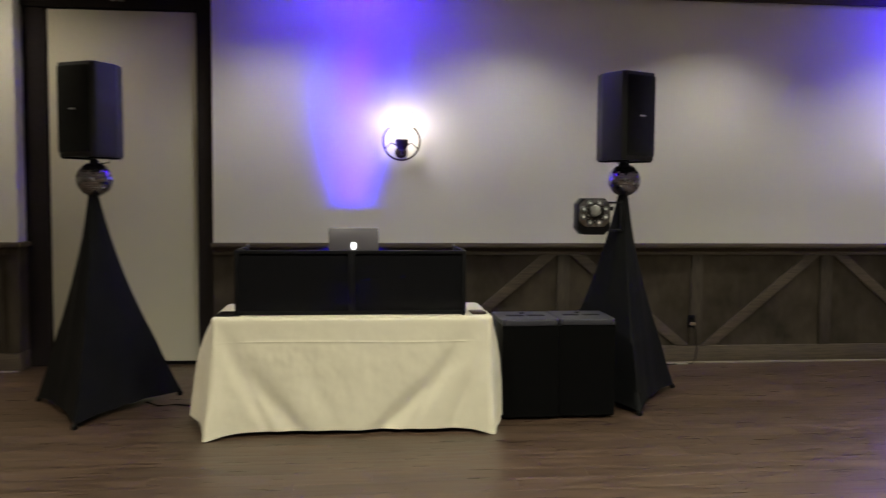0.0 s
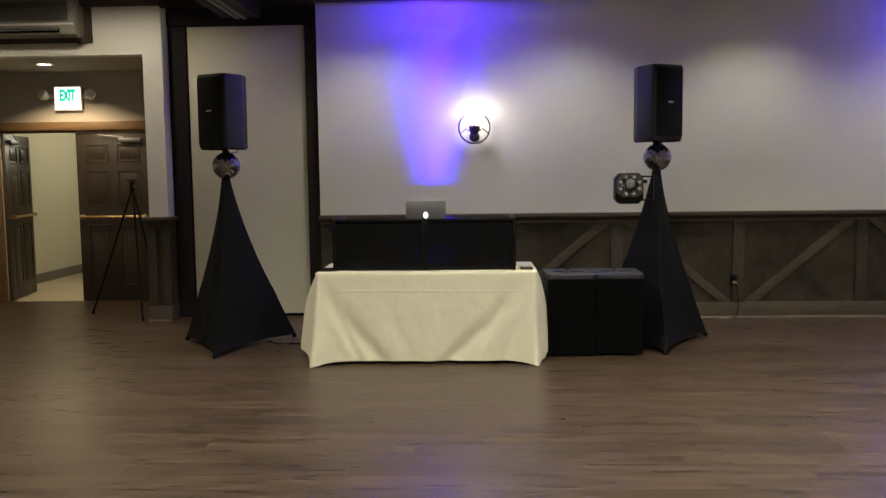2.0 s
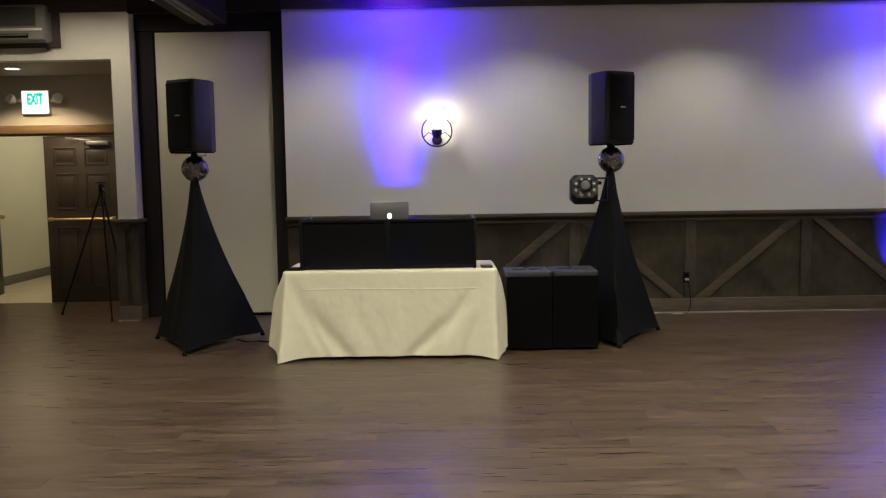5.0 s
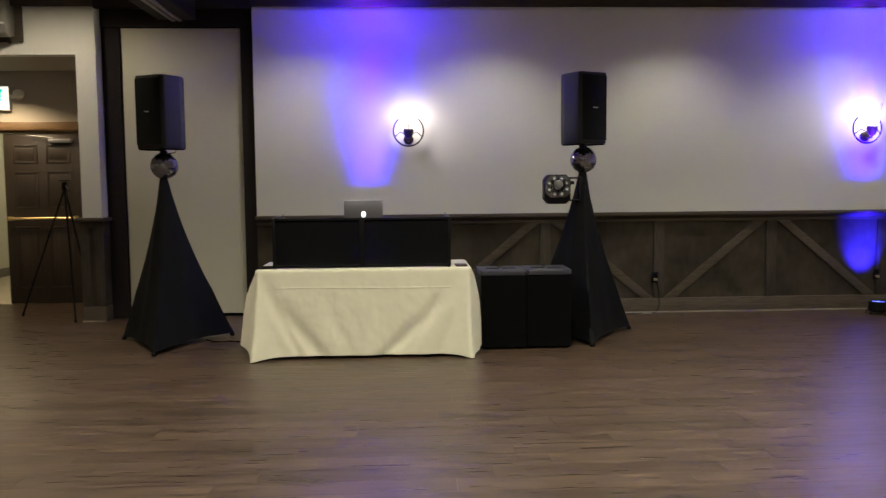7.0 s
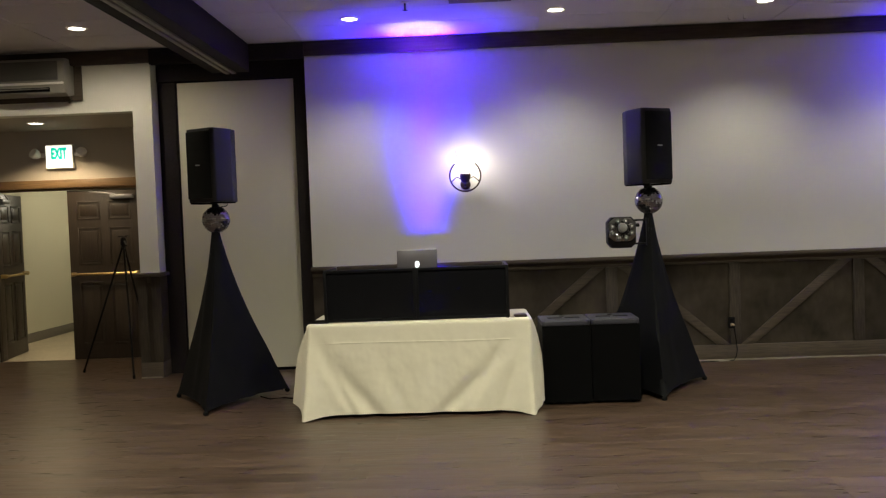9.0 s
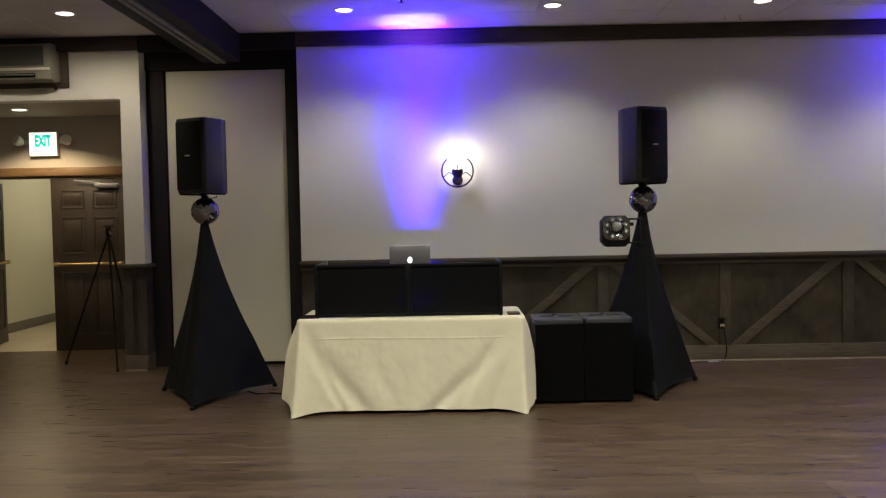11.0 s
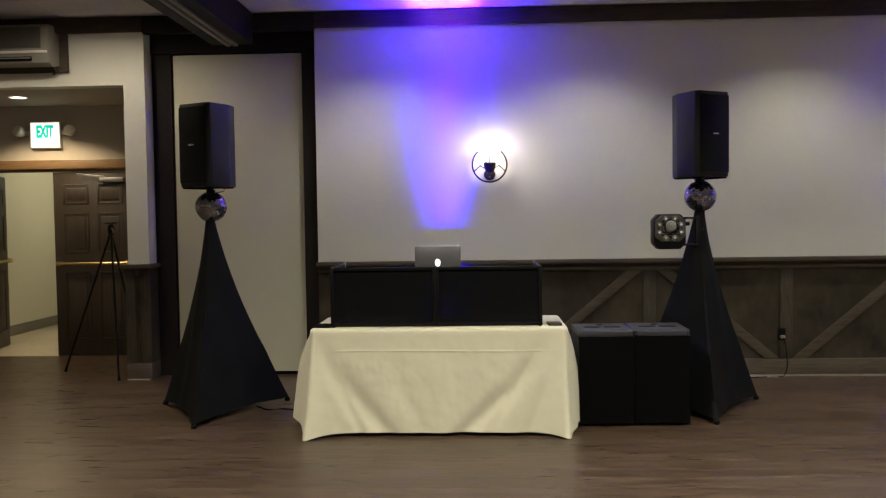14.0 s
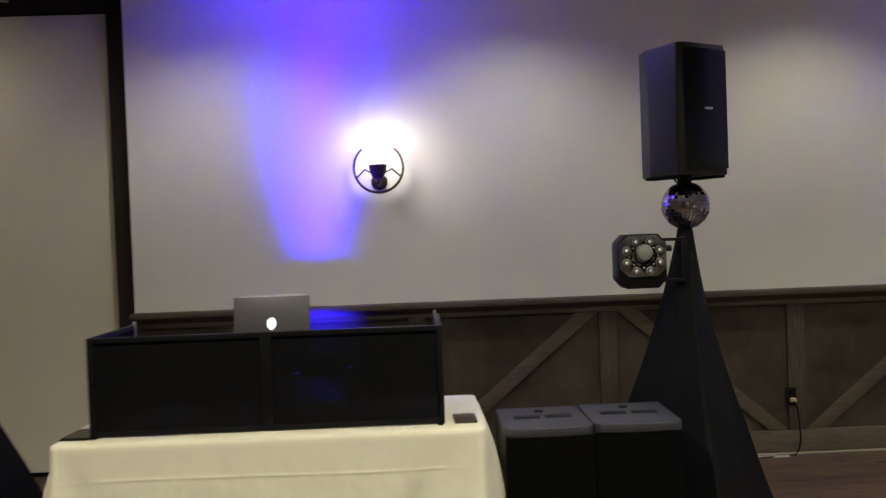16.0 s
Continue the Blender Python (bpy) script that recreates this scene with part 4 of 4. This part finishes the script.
# ---- tabletop facade ----
FX0, FX1, FY, FZ0, FZ1 = -0.85, 0.695, 5.975, TZ + 0.008, 1.198
facade = thing("booth_facade", "black folding tabletop booth facade with see-through scrim", "booth facade", at=(0, 0, 0))
xm = (FX0 + FX1) / 2


def facade_panel(a, b, z0=FZ0, z1=FZ1):
    """A framed scrim between two plan points."""
    a, b = Vector((*a, 0)), Vector((*b, 0))
    e = (b - a)
    length = e.length
    turn = Matrix.Translation(a) @ Matrix.Rotation(math.atan2(e.y, e.x), 4, "Z")
    t = 0.024
    fr = join(box((0.0003, -t / 2, z0), (t, t / 2, z1), 0.001), box((length - t, -t / 2, z0), (length - 0.0003, t / 2, z1), 0.001),
              box((t, -t / 2, z0), (length - t, t / 2, z0 + t), 0.003), box((t, -t / 2, z1 - t), (length - t, t / 2, z1), 0.003))
    fr.transform(turn)
    f = part("panel_frame", fr, BLACK, facade)
    sc = box((t, -0.002, z0 + t), (length - t, 0.001, z1 - t))
    sc.transform(turn)
    part("scrim", sc, MESHCLOTH, f, "black see-through scrim")


facade_panel((FX0, FY), (xm, FY))
facade_panel((xm, FY), (FX1, FY))
facade_panel((FX1 - 0.012, FY + 0.014), (FX1 - 0.012, FY + 0.55))
facade_panel((FX0 + 0.012, FY + 0.014), (FX0 + 0.012, FY + 0.55))
for x in (FX0 + 0.02, FX1 - 0.02):
    part("foot", box((x - 0.012, FY - 0.03, TZ + 0.003), (x + 0.012, FY + 0.03, FZ0), 0.002), RUBBER, facade)
    part("hinge_post", box((x - 0.008, FY + 0.545, FZ0), (x + 0.008, FY + 0.56, FZ1 + 0.015), 0.002), SILVER, facade)

# gear behind the scrim
mixer = thing("dj_controller", "black disc-jockey controller with jog wheels and blue lights", "controller", at=(-0.05, 6.30, TZ + 0.004))
part("chassis", box((-0.36, -0.18, 0.20), (0.36, 0.18, 0.26), 0.006), BLACK, mixer)
part("stand_leg", box((-0.33, -0.15, 0), (-0.30, 0.15, 0.20), 0.003), BLACK, mixer)
part("stand_leg", box((0.30, -0.15, 0), (0.33, 0.15, 0.20), 0.003), BLACK, mixer)
for x in (-0.22, 0.22):
    part("jog_wheel", lathe([(0.0001, 0.26), (0.08, 0.26), (0.08, 0.275), (0.07, 0.282), (0.0001, 0.282)], 32, Matrix.Translation((x, 0, 0))), SILVER, mixer)
for k in range(5):
    part("knob", rod((-0.06 + 0.03 * k, 0.05, 0.26), (-0.06 + 0.03 * k, 0.05, 0.282), 0.008), RUBBER, mixer)
for x, z, w in ((0.080, 0.225, 0.014), (0.33, 0.245, 0.006), (0.31, 0.240, 0.004), (0.05, 0.220, 0.003)):
    part("indicator", box((x - w, -0.186, z - 0.004), (x + w, -0.181, z + 0.004), 0.001), BLUELED, mixer, "lit blue indicator")

laptop = thing("laptop", "open silver laptop with a lit badge on its lid", "laptop", at=(-0.065, 6.06, 0))
lid_tilt = Matrix.Translation((0, 0.0, 1.105)) @ Matrix.Rotation(radians(-8), 4, "X")
part("lid", box((-0.17, -0.004, 0.0), (0.17, 0.004, 0.240), 0.003, m=lid_tilt), LIDGREY, laptop)
part("lid_edge", box((-0.168, -0.0035, 0.2405), (0.168, 0.0035, 0.2455), 0.001, m=lid_tilt), mat("aluminium_edge", (0.55, 0.54, 0.55), 0.35, metal=0.3, bump=0), laptop, "bright aluminium lid edge")
part("badge", lathe([(0.0001, 0), (0.024, 0), (0.024, 0.0012), (0.0001, 0.0012)], 24, lid_tilt @ Matrix.Translation((0, -0.0042, 0.118)) @ Matrix.Rotation(radians(90), 4, "X") @ Matrix.Diagonal((0.80, 1.1, 1, 1)), cap=False), LOGO, laptop, "glowing white badge")
part("screen", box((-0.16, 0.0045, 0.012), (0.16, 0.0055, 0.228), m=lid_tilt), RUBBER, laptop)
part("base", box((-0.17, 0.0, 1.085), (0.17, 0.24, 1.103), 0.004), SILVER, laptop)
lstand = thing("laptop_stand", "black folding laptop stand on the table", "laptop stand", at=(-0.065, 6.10, TZ + 0.004))
for x in (-0.13, 0.13):
    part("leg", join(box((x - 0.006, 0.02, 0), (x + 0.006, 0.22, 0.012)), box((x - 0.006, 0.20, 0.012), (x + 0.006, 0.22, 0.31)), box((x - 0.006, 0.01, 0.31), (x + 0.006, 0.22, 0.321))), BLACK, lstand)

bottle = thing("water_bottle", "clear plastic water bottle behind the scrim", "bottle", at=(0.40, 6.10, TZ + 0.004))
part("body", lathe([(0.0001, 0), (0.03, 0), (0.033, 0.01), (0.031, 0.05), (0.033, 0.09), (0.033, 0.13), (0.026, 0.165), (0.013, 0.185), (0.013, 0.20)], 24), WATER, bottle)
part("cap", rod((0, 0, 0.20), (0, 0, 0.218), 0.015), WHITE, bottle)
box_1 = thing("adapter_box", "small pale power adapter on the table", "adapter", at=(0.585, 6.06, TZ + 0.004))
part("case", box((-0.05, -0.03, 0), (0.05, 0.03, 0.035), 0.006), mat("grey_plastic", (0.30, 0.30, 0.29), 0.5), box_1)
head = thing("headphones", "black headphones lying on the table", "headphones", at=(-0.56, 6.12, TZ + 0.004))
part("band", sweep([(0.085 * math.cos(a), 0.085 * math.sin(a), 0.03 + 0.07 * math.sin(a)) for a in (math.pi * k / 16 for k in range(17))], 0.009), mat("grey_band", (0.12, 0.12, 0.12), 0.4), head)
for s in (-1, 1):
    part("ear_cup", lathe([(0.0001, -0.012), (0.034, -0.012), (0.038, 0.0), (0.034, 0.014), (0.0001, 0.018)], 24, Matrix.Translation((s * 0.085, 0, 0.036)) @ Matrix.Rotation(radians(90), 4, "Y")), BLACK, head)

# small things on the cloth
wallet = thing("card_wallet", "dark brown leather card wallet on the tablecloth", "wallet", at=(0.785, 6.03, TZ + 0.004), turn=2)
part("cover", box((-0.05, -0.075, 0), (0.05, 0.075, 0.014), 0.004), LEATHER, wallet)
part("flap", box((-0.048, -0.073, 0.0145), (0.048, 0.03, 0.018), 0.0015), LEATHER, wallet)
phone = thing("tablet", "black tablet lying flat on the tablecloth", "tablet", at=(-0.905, 6.04, TZ + 0.004), turn=-3)
part("body", box((-0.065, -0.10, 0), (0.065, 0.10, 0.009), 0.003), BLACK, phone)
part("screen", box((-0.058, -0.09, 0.0092), (0.058, 0.09, 0.0098)), mat("black_glass", (0.01, 0.01, 0.012), 0.08, bump=0), phone)

# cable by the stand
lead = thing("audio_cable", "black cable trailing over the floor to the stand", "cable", at=(0, 0, 0))
part("cord", sweep([(-1.62, 6.75, 0.006), (-1.50, 6.62, 0.006), (-1.38, 6.66, 0.006), (-1.25, 6.60, 0.006), (-1.10, 6.66, 0.006), (-0.95, 6.6, 0.006)], 0.006, 8), RUBBER, lead)

# tripod stand in the alcove mouth
tri = thing("tripod", "black folding display tripod in the alcove", "tripod", at=(-3.46, 8.22, 0))
for f in ((-0.62, 0.22), (0.17, -0.30), (0.12, 0.42)):
    leg = part("leg", rod((0, 0, 1.46), (f[0], f[1], 0.012), 0.013, 0.010), BLACK, tri)
    part("tip", rod((f[0], f[1], 0), (f[0] * 0.985, f[1] * 0.985, 0.035), 0.014), RUBBER, leg)
part("head", lathe([(0.02, 1.42), (0.035, 1.45), (0.035, 1.50), (0.022, 1.53), (0.0001, 1.535)], 20), BLACK, tri)
part("top_plate", box((-0.05, -0.03, 1.535), (0.05, 0.03, 1.55), 0.004), BLACK, tri)
part("pan_handle", rod((0.02, -0.02, 1.49), (0.10, -0.16, 1.44), 0.008), BLACK, tri)


# ---- plank floor ----
def floor():
    base = structure("floor", box((WEST, SOUTH, -0.1), (EAST, 9.438, -0.004)), JOINT, "brown-grey wood-look vinyl plank floor", "floor")
    pw, pl, gap, th = 0.182, 1.22, 0.0004, 0.004
    def plank_bm(length):
        bm = bmesh.new()
        b = 0.0003
        outer = [(0 + gap, 0 + gap), (length - gap, gap), (length - gap, pw - gap), (gap, pw - gap)]
        inner = [(gap + b, gap + b), (length - gap - b, gap + b), (length - gap - b, pw - gap - b), (gap + b, pw - gap - b)]
        lo = [(x, y, -th) for x, y in outer]
        mid = [(x, y, -0.0002) for x, y in outer]
        hi = [(x, y, 0.0) for x, y in inner]
        v = lo + mid + hi
        f = [(8, 9, 10, 11)]
        for k in range(4):
            n = (k + 1) % 4
            f += [(k, n, 4 + n, 4 + k), (4 + k, 4 + n, 8 + n, 8 + k)]
        return v, f
    v, f = plank_bm(pl)
    shared = bpy.data.meshes.new("plank")
    shared.from_pydata(v, [], f)
    shared.materials.append(PLANK)
    rest_v, rest_f = [], []
    row, y = 0, SOUTH
    rng = random.Random(4)
    while y < 9.44:
        x = WEST - rng.random() * pl
        while x < EAST:
            near = 2.2 < y < 7.8 and -4.4 < x < 4.6 and x + pl < EAST
            if near:
                ob = new("plank", shared)
                ob.location = (x, y, 0)
                ob.parent = base
            else:
                x0, x1 = max(x, WEST), min(x + pl, EAST)
                if x1 - x0 > 0.01:
                    vv, ff = plank_bm(x1 - x0)
                    k = len(rest_v)
                    rest_v += [(a + x0, min(b + y, 9.437), c) for a, b, c in vv]
                    rest_f += [tuple(i + k for i in q) for q in ff]
            x += pl
        y += pw
    me = bpy.data.meshes.new("planks")
    me.from_pydata(rest_v, [], rest_f)
    me.materials.append(PLANK_FAR)
    ob = tagged(new("planks", me), kind="stuff")
    ob.parent = base


floor()
